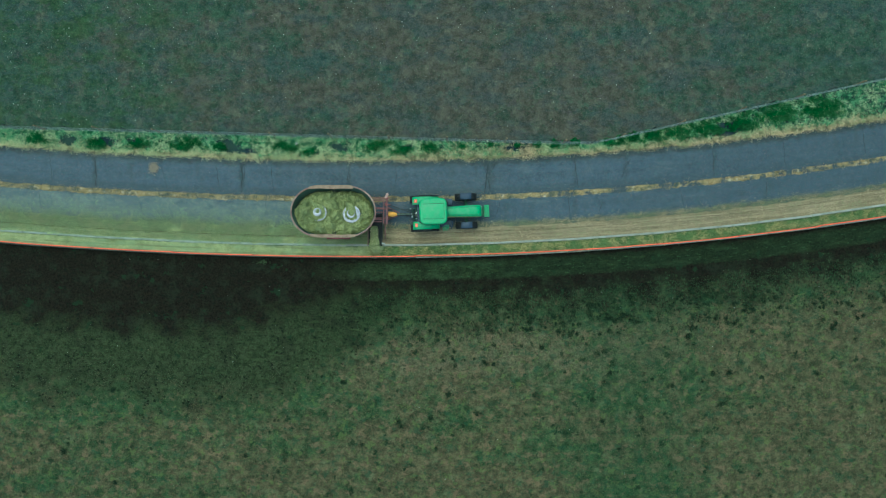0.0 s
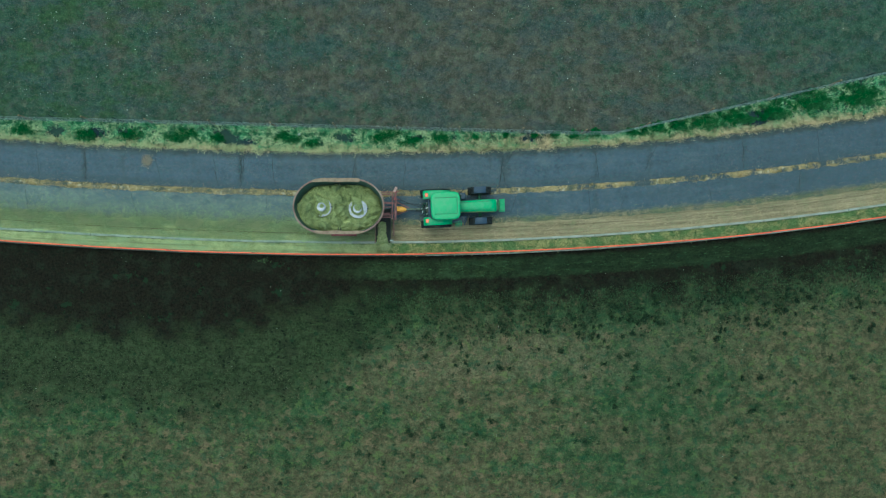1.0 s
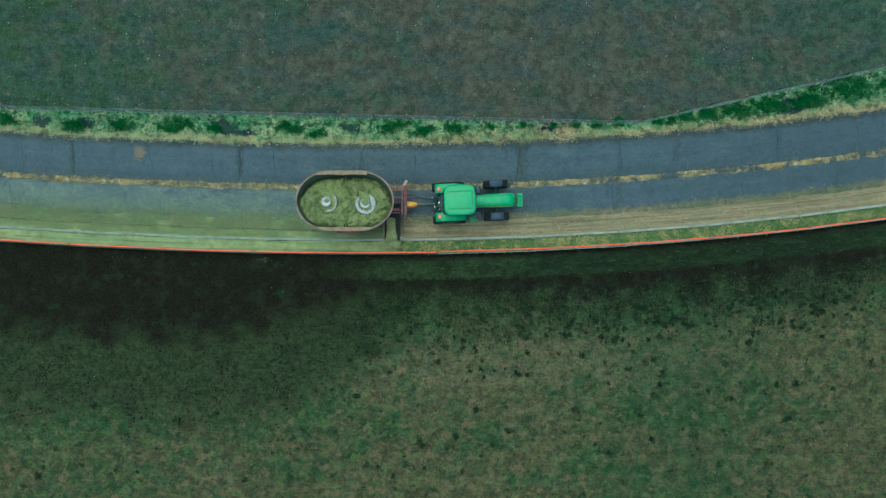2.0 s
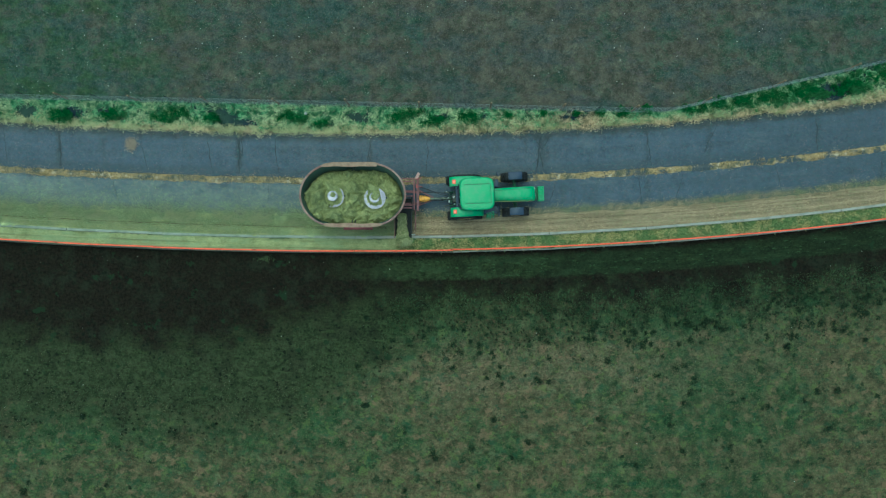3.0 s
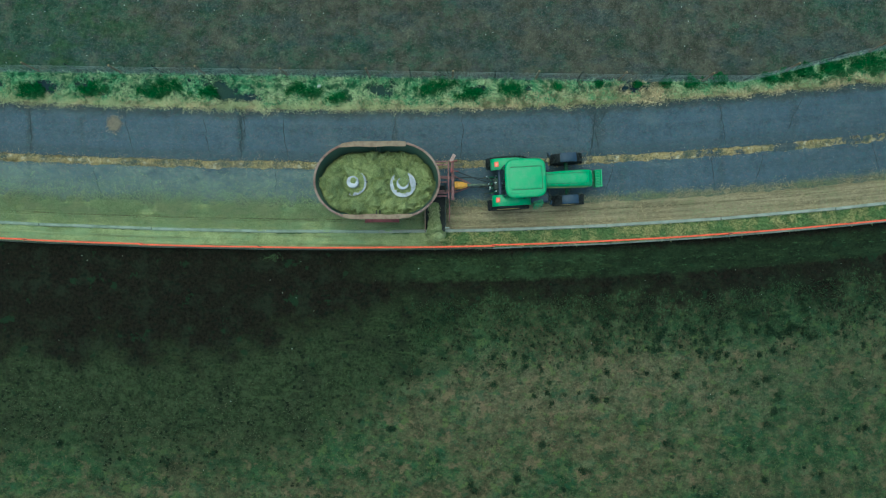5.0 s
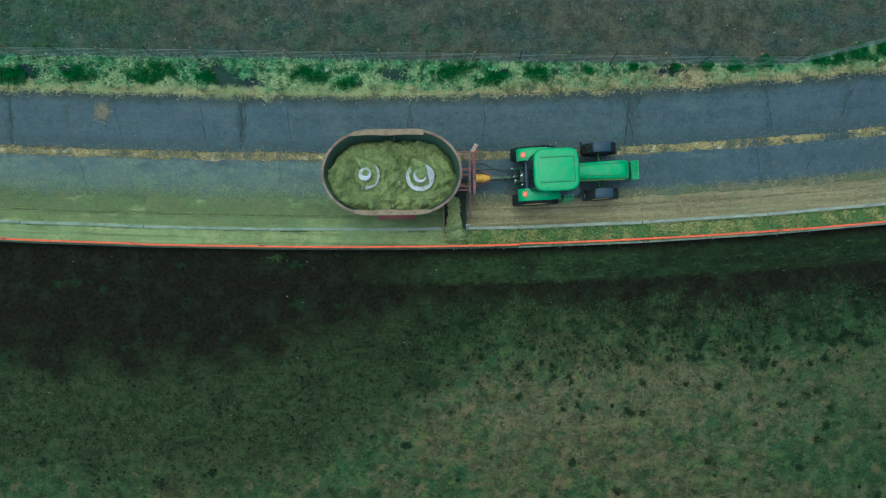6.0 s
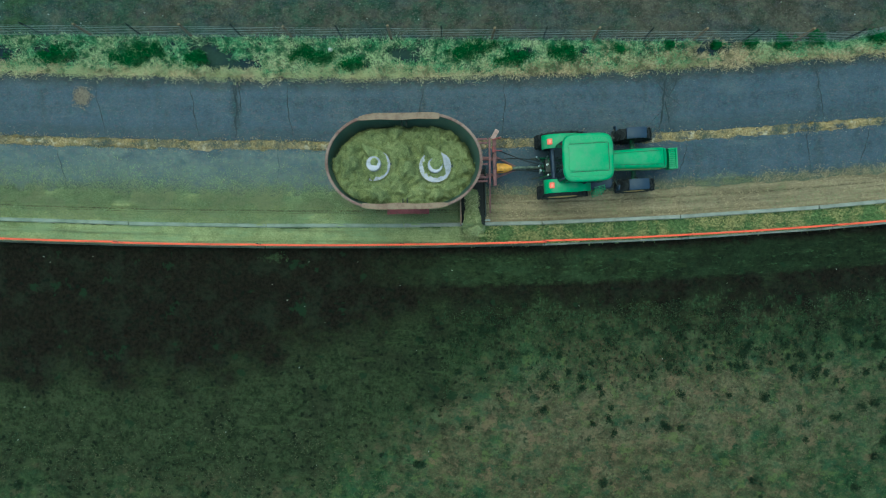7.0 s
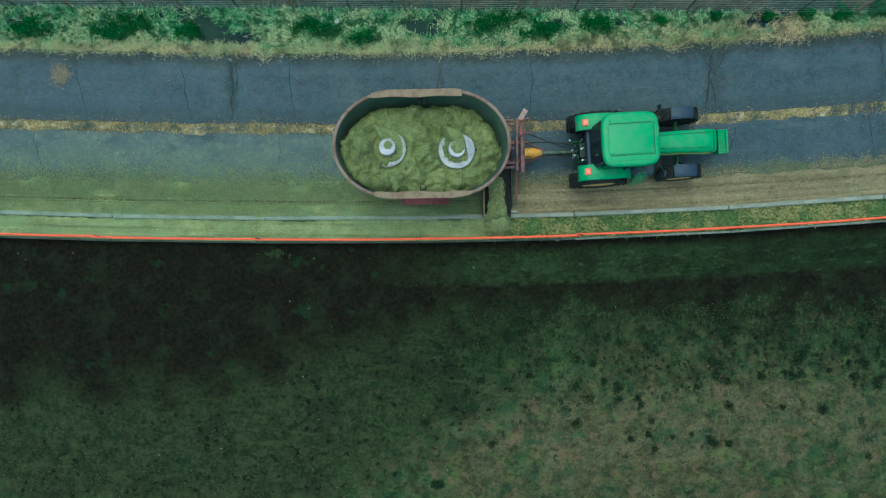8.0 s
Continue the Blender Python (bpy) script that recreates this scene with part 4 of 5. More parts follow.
grass("pasture_grass", scatter(16000, -36, 38, north_y, 8), 5, 0.012, 0.05, 0.022, 0.16, BLADE_PASTURE, "short grazed grey-green pasture grass", "grass", 8, 1.4)


def tuft_y(x, r):
    y = bend(x) - 3.0 - 20 * r.random() ** 1.5
    return y if x > -6 or y - bend(x) < -8 else None


def row_y(x, r):
    return bend(x) - r.gauss(4.5 + 0.4 * fbm(x * 0.2, 33.0), 0.75)


tufts = []
spread_out, in_rows = scatter(420, -36, 38, tuft_y, 9), scatter(230, -2, 30, row_y, 10)
for i, (x, y, z) in enumerate(spread_out + in_rows):
    rnd = random.Random(i)
    s = 0.07 + (0.15 if i < 420 else 0.12) * rnd.random() ** 1.6
    long, turn, thick = rnd.uniform(0.6, 1.0), rnd.uniform(0, 3.14), rnd.uniform(0.35, 1.0)
    for _ in range(int(thick * (10 + 1500 * s * s))):
        u, v = rnd.gauss(0, 0.55), rnd.gauss(0, 0.55)
        if math.hypot(u, v) + 0.25 * fbm(u * 1.5 + i, v * 1.5, 3) < 1.15:
            u, v = u * s, v * s * long
            tufts.append((x + u * math.cos(turn) - v * math.sin(turn), y + u * math.sin(turn) + v * math.cos(turn), 0.0))
grass("pasture_tufts", tufts, 6, 0.015, 0.05, 0.026, 0.05, BLADE_TUFT, "scattered dark green tufts in the grazed pasture", "grass", 9, 1.3)


def chaff_y(x, r):
    v = 1.42 + abs(r.gauss(0, 0.62)) if r.random() < 0.85 else r.uniform(0.86, 1.42)
    return bend(x) + v if v < 3.5 and (v < 1.95 or r.random() < 0.5) and 0.35 * max(0.0, 1.9 - v) + fbm(x * 0.8, v * 1.1, 71) + 0.7 * fbm(x * 3.0, v * 3.0, 72) > r.gauss(-0.30, 0.20) else None


grass("feed_chaff", [(x, y, 0.05 if y - bend(x) > 1.75 else 0.05 + 0.13 * max(0.0, (1.95 - y + bend(x)) / 1.2) ** 1.25) for x, y, z in scatter(30000, -34, -2.6, chaff_y, 16)], 5, 0.004, 0.02, 0.020, 0.10, BLADE_CHAFF, "thin chopped green feed scattered over the asphalt", "cattle feed", 16, 2.5)


def belt_y(x, r):
    y = bend(x) - r.gauss(3.5, 0.9)
    return y if x > -4 and y < bend(x) - 2.3 and fbm(x * 0.8, y * 0.8, 50) > -0.1 else None


grass("belt_grass", scatter(4500, -5, 38, belt_y, 19), 5, 0.02, 0.07, 0.028, 0.10, BLADE_BELT, "sparse green grass on the trodden belt", "grass", 19, 1.0)

rnd = random.Random(23)
grass("spilled_feed", [(-10.1 + rnd.gauss(0, 0.20), bend(-10.1) - 0.40 + rnd.gauss(0, 0.08), 0.0) for _ in range(45)], 6, 0.02, 0.06, 0.018, 0.06, BLADE_TROD, "green feed dropped on the mud behind the rail", "cattle feed", 23, 1.0)

# ---- stock fence ----
fence = thing("wire_fence", (0, fence_y(0), 0), "woven wire stock fence on tan wooden and dark steel posts", "fence")
FENCE_X = [1.62 + 1.84 * k for k in range(-20, 20)]
for i, x in enumerate(FENCE_X):
    rnd = random.Random(300 + i)
    y, tx, ty = fence_y(x), rnd.uniform(-0.05, 0.05), rnd.uniform(-0.03, 0.05)
    bm = bmesh.new()
    if i % 2 == 0:
        h = rnd.uniform(1.12, 1.28)
        bar(bm, (x, y, -0.05), (x + tx, y + ty, h - 0.02), 0.052, 0.046, 10)
        bar(bm, (x + tx, y + ty, h - 0.02), (x + tx, y + ty, h), 0.046, 0.038, 10)
        part("wooden_post", bm, POST_WOOD, fence, "tan wooden post")
    else:
        h = rnd.uniform(1.18, 1.34)
        m = Matrix.Rotation(tx, 4, "Y")
        box(bm, (x, y, h / 2), (0.052, 0.012, h), m)
        box(bm, (x, y + 0.02, h / 2), (0.012, 0.042, h), m)
        part("steel_post", bm, POST_STEEL, fence, "dark steel stake")
FENCE_WIRES = (0.12, 0.28, 0.44, 0.60, 0.78, 0.96, 1.12)
for k, z in enumerate(FENCE_WIRES):
    bm = bmesh.new()
    tube(bm, [(x, fence_y(x) - 0.065, z + 0.012 * math.sin(i * 1.7 + k)) for i, x in enumerate(FENCE_X)], 0.0045, 4)
    part("wire", bm, WIRE, fence, "thin galvanised wire")
bm = bmesh.new()
x = FENCE_X[0]
while x < FENCE_X[-1]:
    bar(bm, (x, fence_y(x) - 0.065, 0.1), (x, fence_y(x) - 0.065, 0.98), 0.002, None, 3)
    x += 0.31
tagged(part("stay_wires", bm, WIRE, fence, "thin upright stay wires"), kind="stuff")

# ---- small things on the ground ----
def stone(x, y, r, seed, label):
    bm = bmesh.new()
    bmesh.ops.create_icosphere(bm, subdivisions=2, radius=r, matrix=Matrix.Translation((x, y, r * 0.4)))
    for v in bm.verts:
        d = fbm(v.co.x * 4 / r * 0.2 + seed, v.co.y * 4 / r * 0.2, v.co.z)
        v.co += Vector((v.co.x - x, v.co.y - y, (v.co.z - r * 0.4) * 0.4)) * 0.3 * d
    tagged(smooth(part("stone", bm, STONE), 60), label, "stone")


stone(-7.98, 7.35, 0.10, 1, "pale rounded stone lying in the verge grass")

rnd = random.Random(77)
crumbs = [(-17.1 + rnd.gauss(0, 0.14), bend(-17.1) + 5.33 + rnd.gauss(0, 0.15), 0.055) for _ in range(900)]
grass("grain_spill", crumbs, 3, 0.004, 0.02, 0.035, 0.04, blade_mat("pale_spilled_grain", (0.28, 0.21, 0.165), (0.46, 0.37, 0.30), (0.36, 0.30, 0.24)), "small pale spill of grain on the asphalt", "spill", 77, 2.0)


def flecks(name, count, test, size, material, label, seed):
    """Small angular crumbs in one mesh."""
    rnd = random.Random(seed)
    verts, faces = [], []
    for x, y, z in scatter(count, -34, 36, test, seed):
        s = size * rnd.uniform(0.4, 1.5)
        o = len(verts)
        a = rnd.uniform(0, 6.28)
        for k in range(4):
            q = a + k * 1.571 + rnd.uniform(-0.4, 0.4)
            verts.append((x + s * math.cos(q) * rnd.uniform(0.6, 1), y + s * math.sin(q) * rnd.uniform(0.6, 1), 0.03))
        verts.append((x, y, 0.05 + s))
        faces += [(o + k, o + (k + 1) % 4, o + 4) for k in range(4)]
    tagged(new(name, plain_mesh(name, verts, faces, material)), label, "crumbs", kind="stuff")


def anywhere(x, r):
    y = r.uniform(-18, 26)
    return y if y < bend(x) - 0.5 or y > fence_y(x) + 0.3 else None


def north_only(x, r):
    return fence_y(x) + 0.3 + 18 * r.random() if r.random() < 1.1 - (x + 30) / 60 else None


flecks("pale_droppings", 800, north_only, 0.027, STONE, "tiny pale flecks scattered over the grazed pasture", 13)
flecks("pale_flecks", 260, anywhere, 0.018, STONE, "tiny pale flecks scattered over the pasture", 12)


def on_road(x, r):
    return bend(x) + r.gauss(3.45, 0.34) if r.random() < 0.5 else bend(x) + r.uniform(1.9, 5.9)


flecks("road_grit", 900, on_road, 0.014, STONE, "pale grit scattered over the asphalt lanes", 14)


# ---- mixer wagon ----
TUB_X, TUB_Y, TUB_TOP = -5.18, 2.90, 2.56
TUB_L, TUB_W, TUB_FLAT = 2.575, 1.56, 0.80


def oval(inset, z, k=120):
    """The tub's outline: two straight sides between round ends."""
    out = []
    for i in range(k):
        a = 2 * math.pi * (i + 0.5) / k
        c = math.cos(a)
        out.append((TUB_X + math.copysign(TUB_FLAT, c) + (TUB_L - inset - TUB_FLAT) * c, TUB_Y + (TUB_W - inset) * math.sin(a), z))
    return out


def oval_half(x, inset=0.0):
    u = min(1.0, max(0.0, abs(x - TUB_X) - TUB_FLAT) / (TUB_L - inset - TUB_FLAT))
    return (TUB_W - inset) * math.sqrt(1 - u * u)


wagon = thing("mixer_wagon", (TUB_X, TUB_Y, 0), "oval twin-auger feed mixer wagon loaded with green feed", "feed mixer")
FLOOR_IN, FLOOR_Z = 0.42, 0.78
bm = bmesh.new()
rings_mesh(bm, [oval(FLOOR_IN, FLOOR_Z), oval(FLOOR_IN * 0.5, (FLOOR_Z + TUB_TOP) / 2), oval(0.05, TUB_TOP - 0.05)], cap=False)
tub = smooth(part("tub", bm, TUB_OUT, wagon, "faded red tub wall"))
bm = bmesh.new()
rings_mesh(bm, [oval(FLOOR_IN + 0.04, FLOOR_Z + 0.02), oval(FLOOR_IN * 0.5 + 0.04, (FLOOR_Z + TUB_TOP) / 2), oval(0.09, TUB_TOP - 0.05)], cap=False)
inner = part("tub_lining", bm, TUB_IN, tub, "dark scoured inside wall")
smooth(inner)
bm = bmesh.new()
rings_mesh(bm, [oval(FLOOR_IN, FLOOR_Z), oval(FLOOR_IN, FLOOR_Z + 0.03)])
part("tub_floor", bm, TUB_IN, tub)
bm = bmesh.new()
prof = [(0.0, -0.10), (0.0, -0.01), (0.015, 0.0), (0.08, 0.0), (0.092, -0.015), (0.092, -0.10)]
rs = [oval(i, TUB_TOP + z) for i, z in prof]
rs.append(rs[0])
rings_mesh(bm, rs, cap=False)
smooth(part("rim", bm, RIM, wagon, "rusty pinkish rim"))


def rim_board(x0, x1, side, inner, z):
    """A weathered board on the rim: straight inside, following the tub's bow outside."""
    bm = bmesh.new()
    rings = []
    for i in range(15):
        x = x0 + (x1 - x0) * i / 14
        a = oval_half(x) + 0.012
        b = min(inner + 0.015 * math.sin(x * 5), a - 0.03)
        y0, y1 = TUB_Y + side * a, TUB_Y + side * b
        rings.append([(x, y0, z - 0.014), (x, y0, z + 0.010), (x, y1, z + 0.014), (x, y1, z - 0.014)])
    rings_mesh(bm, rings)
    part("rim_board", bm, BOARD, wagon, "weathered tan rim board")


rim_board(-6.62, -4.35, 1, 1.35, TUB_TOP + 0.020)
rim_board(-4.70, -4.00, 1, 1.36, TUB_TOP + 0.050)
rim_board(-6.55, -5.00, -1, 1.37, TUB_TOP + 0.020)
rim_board(-5.20, -3.75, -1, 1.38, TUB_TOP + 0.050)

# counter knives on the long walls
for s in (-1, 1):
    for x in (-5.10, -5.24):
        bm = bmesh.new()
        y = TUB_Y + s * 1.36
        box(bm, (x, y - s * 0.06, TUB_TOP - 0.34), (0.035, 0.22, 0.16), Matrix.Rotation(radians(s * 8), 4, "X"), 0.008, 1)
        part("counter_knife", bm, DARK_STEEL, wagon, "dark counter knife plate")

# undercarriage: axle, wheels and guards
def tyre_wheel(parent, c, r, w, rim_r, name, rim_mat, lugs=0, dish=1):
    """A wheel on the y axis: hub, tyre with lugs, and a dished rim."""
    m = Matrix.Translation(c) @ Matrix.Rotation(radians(-90), 4, "X")
    bm = bmesh.new()
    turned(bm, [(0.05, -w * 0.36), (0.11, -w * 0.36), (0.11, w * 0.36), (0.05, w * 0.36)], 16, m)
    wheel = part(name, bm, rim_mat, parent)
    bm = bmesh.new()
    turned(bm, [(rim_r, -w * 0.40), (r * 0.80, -w * 0.50), (r * 0.93, -w * 0.47), (r * 0.975, -w * 0.34), (r * 0.985, 0), (r * 0.975, w * 0.34), (r * 0.93, w * 0.47), (r * 0.80, w * 0.50), (rim_r, w * 0.40)], 44, m, True)
    for i in range(lugs):
        for s in (-1, 1):
            a = 2 * math.pi * (i + 0.25 * s) / lugs
            t = Matrix.Rotation(a, 4, "Z") @ Matrix.Translation((r * 0.985, 0, s * w * 0.25)) @ Matrix.Rotation(s * radians(38), 4, "X")
            box(bm, (0, 0, 0), (0.07, 0.055, w * 0.56), m @ t)
    smooth(part("tyre", bm, RUBBER, wheel, "black lugged rubber tyre" if lugs else "black rubber tyre"), 35)
    bm = bmesh.new()
    d = dish
    turned(bm, [(rim_r + 0.015, d * w * 0.42), (rim_r - 0.03, d * w * 0.40), (rim_r - 0.06, d * w * 0.32), (0.16, d * w * 0.26), (0.14, d * w * 0.34), (0.02, d * w * 0.34)], 32, m)
    smooth(part("wheel_rim", bm, rim_mat, wheel), 35)
    # inner side of the rim, much darker than its painted face
    bm = bmesh.new()
    turned(bm, [(rim_r + 0.015, -d * w * 0.42), (rim_r - 0.03, -d * w * 0.40), (rim_r - 0.05, d * w * 0.1)], 32, m)
    smooth(part("rim_inside", bm, DARK_STEEL, wheel, "dark inside of the rim"), 35)
    return wheel


bm = bmesh.new()
beam(bm, (-5.15, 1.66, 0.48), (-5.15, 4.14, 0.48), 0.12, 0.12)
beam(bm, (-7.2, 2.35, 0.70), (-1.95, 2.62, 0.70), 0.12, 0.16)
beam(bm, (-7.2, 3.45, 0.70), (-1.95, 3.18, 0.70), 0.12, 0.16)
for x in (-7.0, -5.15, -3.4):
    beam(bm, (x, 2.3, 0.68), (x, 3.5, 0.68), 0.10, 0.12)
part("chassis", bm, RED_STEEL, wagon, "faded red steel chassis")
for y, d in ((1.56, -1), (4.24, 1)):
    tyre_wheel(wagon, (-5.15, y, 0.50), 0.50, 0.30, 0.27, "wagon_wheel", RED_STEEL, 0, d)
for s in (-1, 1):
    bm = bmesh.new()
    y = TUB_Y + s * 1.45
    rings = []
    for i in range(9):
        a = radians(158 - 17 * i)
        x, z = -5.16 + 0.80 * math.cos(a), 0.52 + 0.58 * math.sin(a)
        rings.append([(x, y - 0.19, z), (x, y + 0.19, z), (x * 1.0, y + 0.19, z + 0.02), (x, y - 0.19, z + 0.02)])
    rings_mesh(bm, rings)
    part("wheel_guard", bm, RED_BRIGHT, wagon, "bright red wheel guard")

# front frame, jack and ladder rails
for a, b, w, h in [((-2.10, 2.20, 1.05), (-2.10, 3.92, 1.05), 0.12, 0.16), ((-2.28, 2.25, 1.16), (-2.28, 3.86, 1.16), 0.07, 0.09), ((-2.75, 2.95, 1.18), (-2.35, 2.95, 1.18), 0.06, 0.06)] + [
        ((-2.95, y, 1.15), (-2.35, y, 1.15), 0.07, 0.07) for y in (2.36, 2.49, 3.69, 3.82)] + [((-2.12, y, 0.62), (-2.12, y, 0.97), 0.08, 0.08) for y in (2.5, 3.3)]:
    bm = bmesh.new()
    beam(bm, a, b, w, h)
    part("frame_bar", bm, RED_STEEL, wagon, "faded red steel bar")
bm = bmesh.new()
beam(bm, (-2.18, 3.82, 1.20), (-2.02, 4.08, 1.42), 0.15, 0.05)
part("hose_bracket", bm, worn("pale_pink_plate", (0.52, 0.33, 0.31), (0.36, 0.22, 0.20), 0.4, 9, 0.7), wagon, "pale pink bracket plate")
bm = bmesh.new()
bar(bm, (-2.2, 3.78, 1.25), (-1.9, 3.86, 1.25), 0.022)
bar(bm, (-1.95, 3.84, 1.10), (-1.95, 3.84, 1.34), 0.03)
part("hose_valve", bm, RED_BRIGHT, wagon, "red hose valve")
bm = bmesh.new()
bar(bm, (-2.15, 3.55, 1.2), (-2.15, 3.35, 1.2), 0.05)
bar(bm, (-2.15, 3.42, 1.22), (-1.85, 3.40, 1.22), 0.018)
part("hose_valve", bm, RED_BRIGHT, wagon, "red hose valve")
for y in (2.50, 3.30):
    bm = bmesh.new()
    beam(bm, (-2.1, y, 0.66), (-1.32, 2.86 + 0.05 * (1 if y > 2.9 else -1), 0.58), 0.06, 0.10)
    part("drawbar_arm", bm, RED_STEEL, wagon, "faded red drawbar arm")
bm = bmesh.new()
beam(bm, (-1.36, 2.87, 0.57), (-0.82, 2.87, 0.56), 0.10, 0.09)
part("drawbar_eye", bm, DARK_STEEL, wagon, "dark drawbar eye")
bm = bmesh.new()
m = Matrix.Translation((-2.02, 2.83, 0.92)) @ Matrix.Rotation(radians(90), 4, "Y")
turned(bm, [(0.05, 0.0), (0.165, 0.0), (0.175, 0.02), (0.16, 0.30), (0.12, 0.42), (0.08, 0.54), (0.05, 0.55)], 24, m)
for z in (0.08, 0.16, 0.24):
    turned(bm, [(0.16, z), (0.178, z + 0.012), (0.16, z + 0.024)], 24, m)
smooth(part("shaft_guard", bm, AMBER, wagon, "amber plastic shaft guard cone"))
bm = bmesh.new()
bar(bm, (-1.5, 2.83, 0.90), (-0.43, 2.87, 0.80), 0.055, 0.045)
smooth(part("drive_shaft", bm, worn("dusty_shaft_cover", (0.13, 0.15, 0.11), (0.03, 0.04, 0.045), 0.55, 7, 0.6), wagon, "dusty drive shaft cover"))
for i, (a, b, sag) in enumerate((((-2.0, 3.10, 1.15), (-0.33, 2.98, 0.95), 0.16), ((-2.0, 2.58, 1.10), (-0.28, 2.78, 0.98), 0.20), ((-2.05, 3.32, 1.20), (-0.30, 3.02, 1.0), 0.12))):
    bm = bmesh.new()
    tube(bm, [(a[0] + (b[0] - a[0]) * t, a[1] + (b[1] - a[1]) * t + 0.12 * math.sin(3 * t + i), a[2] + (b[2] - a[2]) * t - sag * math.sin(math.pi * t)) for t in (j / 10 for j in range(11))], 0.016, 6)
    part("hydraulic_hose", bm, RUBBER, wagon, "black hydraulic hose")

# side conveyor that drops the feed
bm = bmesh.new()
box(bm, (-2.86, 1.85, 0.62), (0.86, 2.0, 0.05), Matrix.Rotation(radians(3), 4, "X"), 0.01, 1)
conveyor = part("conveyor", bm, RUBBER, wagon, "black conveyor belt")
for x, m, y0 in ((-3.30, BOARD, 0.86), (-2.42, DARK_STEEL, 1.12)):
    bm = bmesh.new()
    box(bm, (x, (y0 + 2.9) / 2, 0.74), (0.045, 2.9 - y0, 0.26), None, 0.01, 1)
    part("conveyor_side", bm, m, conveyor, "thin conveyor side plate")
bm = bmesh.new()
bar(bm, (-3.28, 0.92, 0.60), (-2.44, 0.92, 0.60), 0.055, None, 14)
part("roller", bm, DARK_STEEL, conveyor)
bm = bmesh.new()
beam(bm, (-2.44, 1.02, 0.72), (-2.25, 1.02, 0.72), 0.05, 0.05)
part("belt_tensioner", bm, WIRE, conveyor, "bright steel tensioner")
bm = bmesh.new()
beam(bm, (-3.34, 0.90, 0.70), (-3.18, 0.90, 0.70), 0.06, 0.06)
part("belt_tensioner", bm, WIRE, conveyor, "bright steel tensioner")
bm = bmesh.new()
beam(bm, (-2.24, 1.28, 0.50), (-2.24, 2.3, 0.62), 0.05, 0.08)
part("conveyor_strut", bm, RED_STEEL, conveyor)


# augers
def auger(cx, cy, turn, z):
    root = thing("mixing_auger", (cx, cy, z - 0.6), "bright steel spiral mixing auger half buried in feed", "auger", "augers in the mixer tub")
    bm = bmesh.new()
    bar(bm, (cx, cy, z - 1.30), (cx, cy, z + 0.08), 0.16, 0.16, 24)
    part("auger_column", bm, DISC_STEEL, root)
    bm = bmesh.new()
    m = Matrix.Translation((cx, cy, z + 0.08))
    turned(bm, [(0.02, 0.0), (0.235, 0.0), (0.25, 0.02), (0.25, 0.05), (0.235, 0.065), (0.02, 0.05)], 36, m)
    smooth(part("cap", bm, DISC_STEEL, root, "round bright steel cap"))
    bm = bmesh.new()
    rings = []
    k = 60
    for i in range(k + 1):
        t = i / k
        a = turn - t * 2 * math.pi * 1.2
        ro = 0.51 + 0.03 * math.sin(3 * t) - 0.14 * max(0, 1 - t * 5)
        zz = z - 0.02 - 0.17 * t
        c, s = math.cos(a), math.sin(a)
        rings.append([(cx + 0.12 * c, cy + 0.12 * s, zz), (cx + ro * c, cy + ro * s, zz - 0.01), (cx + ro * c, cy + ro * s, zz - 0.03), (cx + 0.12 * c, cy + 0.12 * s, zz - 0.02)])
    rings_mesh(bm, rings)
    smooth(part("flight", bm, DISC_STEEL, root, "bright steel spiral flight"))
    bm = bmesh.new()
    for i, t in enumerate((0.25, 0.6, 0.9)):
        a = turn - t * 2 * math.pi * 1.35
        box(bm, (cx + 0.56 * math.cos(a), cy + 0.56 * math.sin(a), z - 0.06 - 0.4 * t), (0.18, 0.07, 0.02), Matrix.Rotation(a + 0.5, 4, "Z"))
        part("knife", bm, DARK_STEEL, root, "dark steel knife")
        bm = bmesh.new()
    bm.free()
    return root


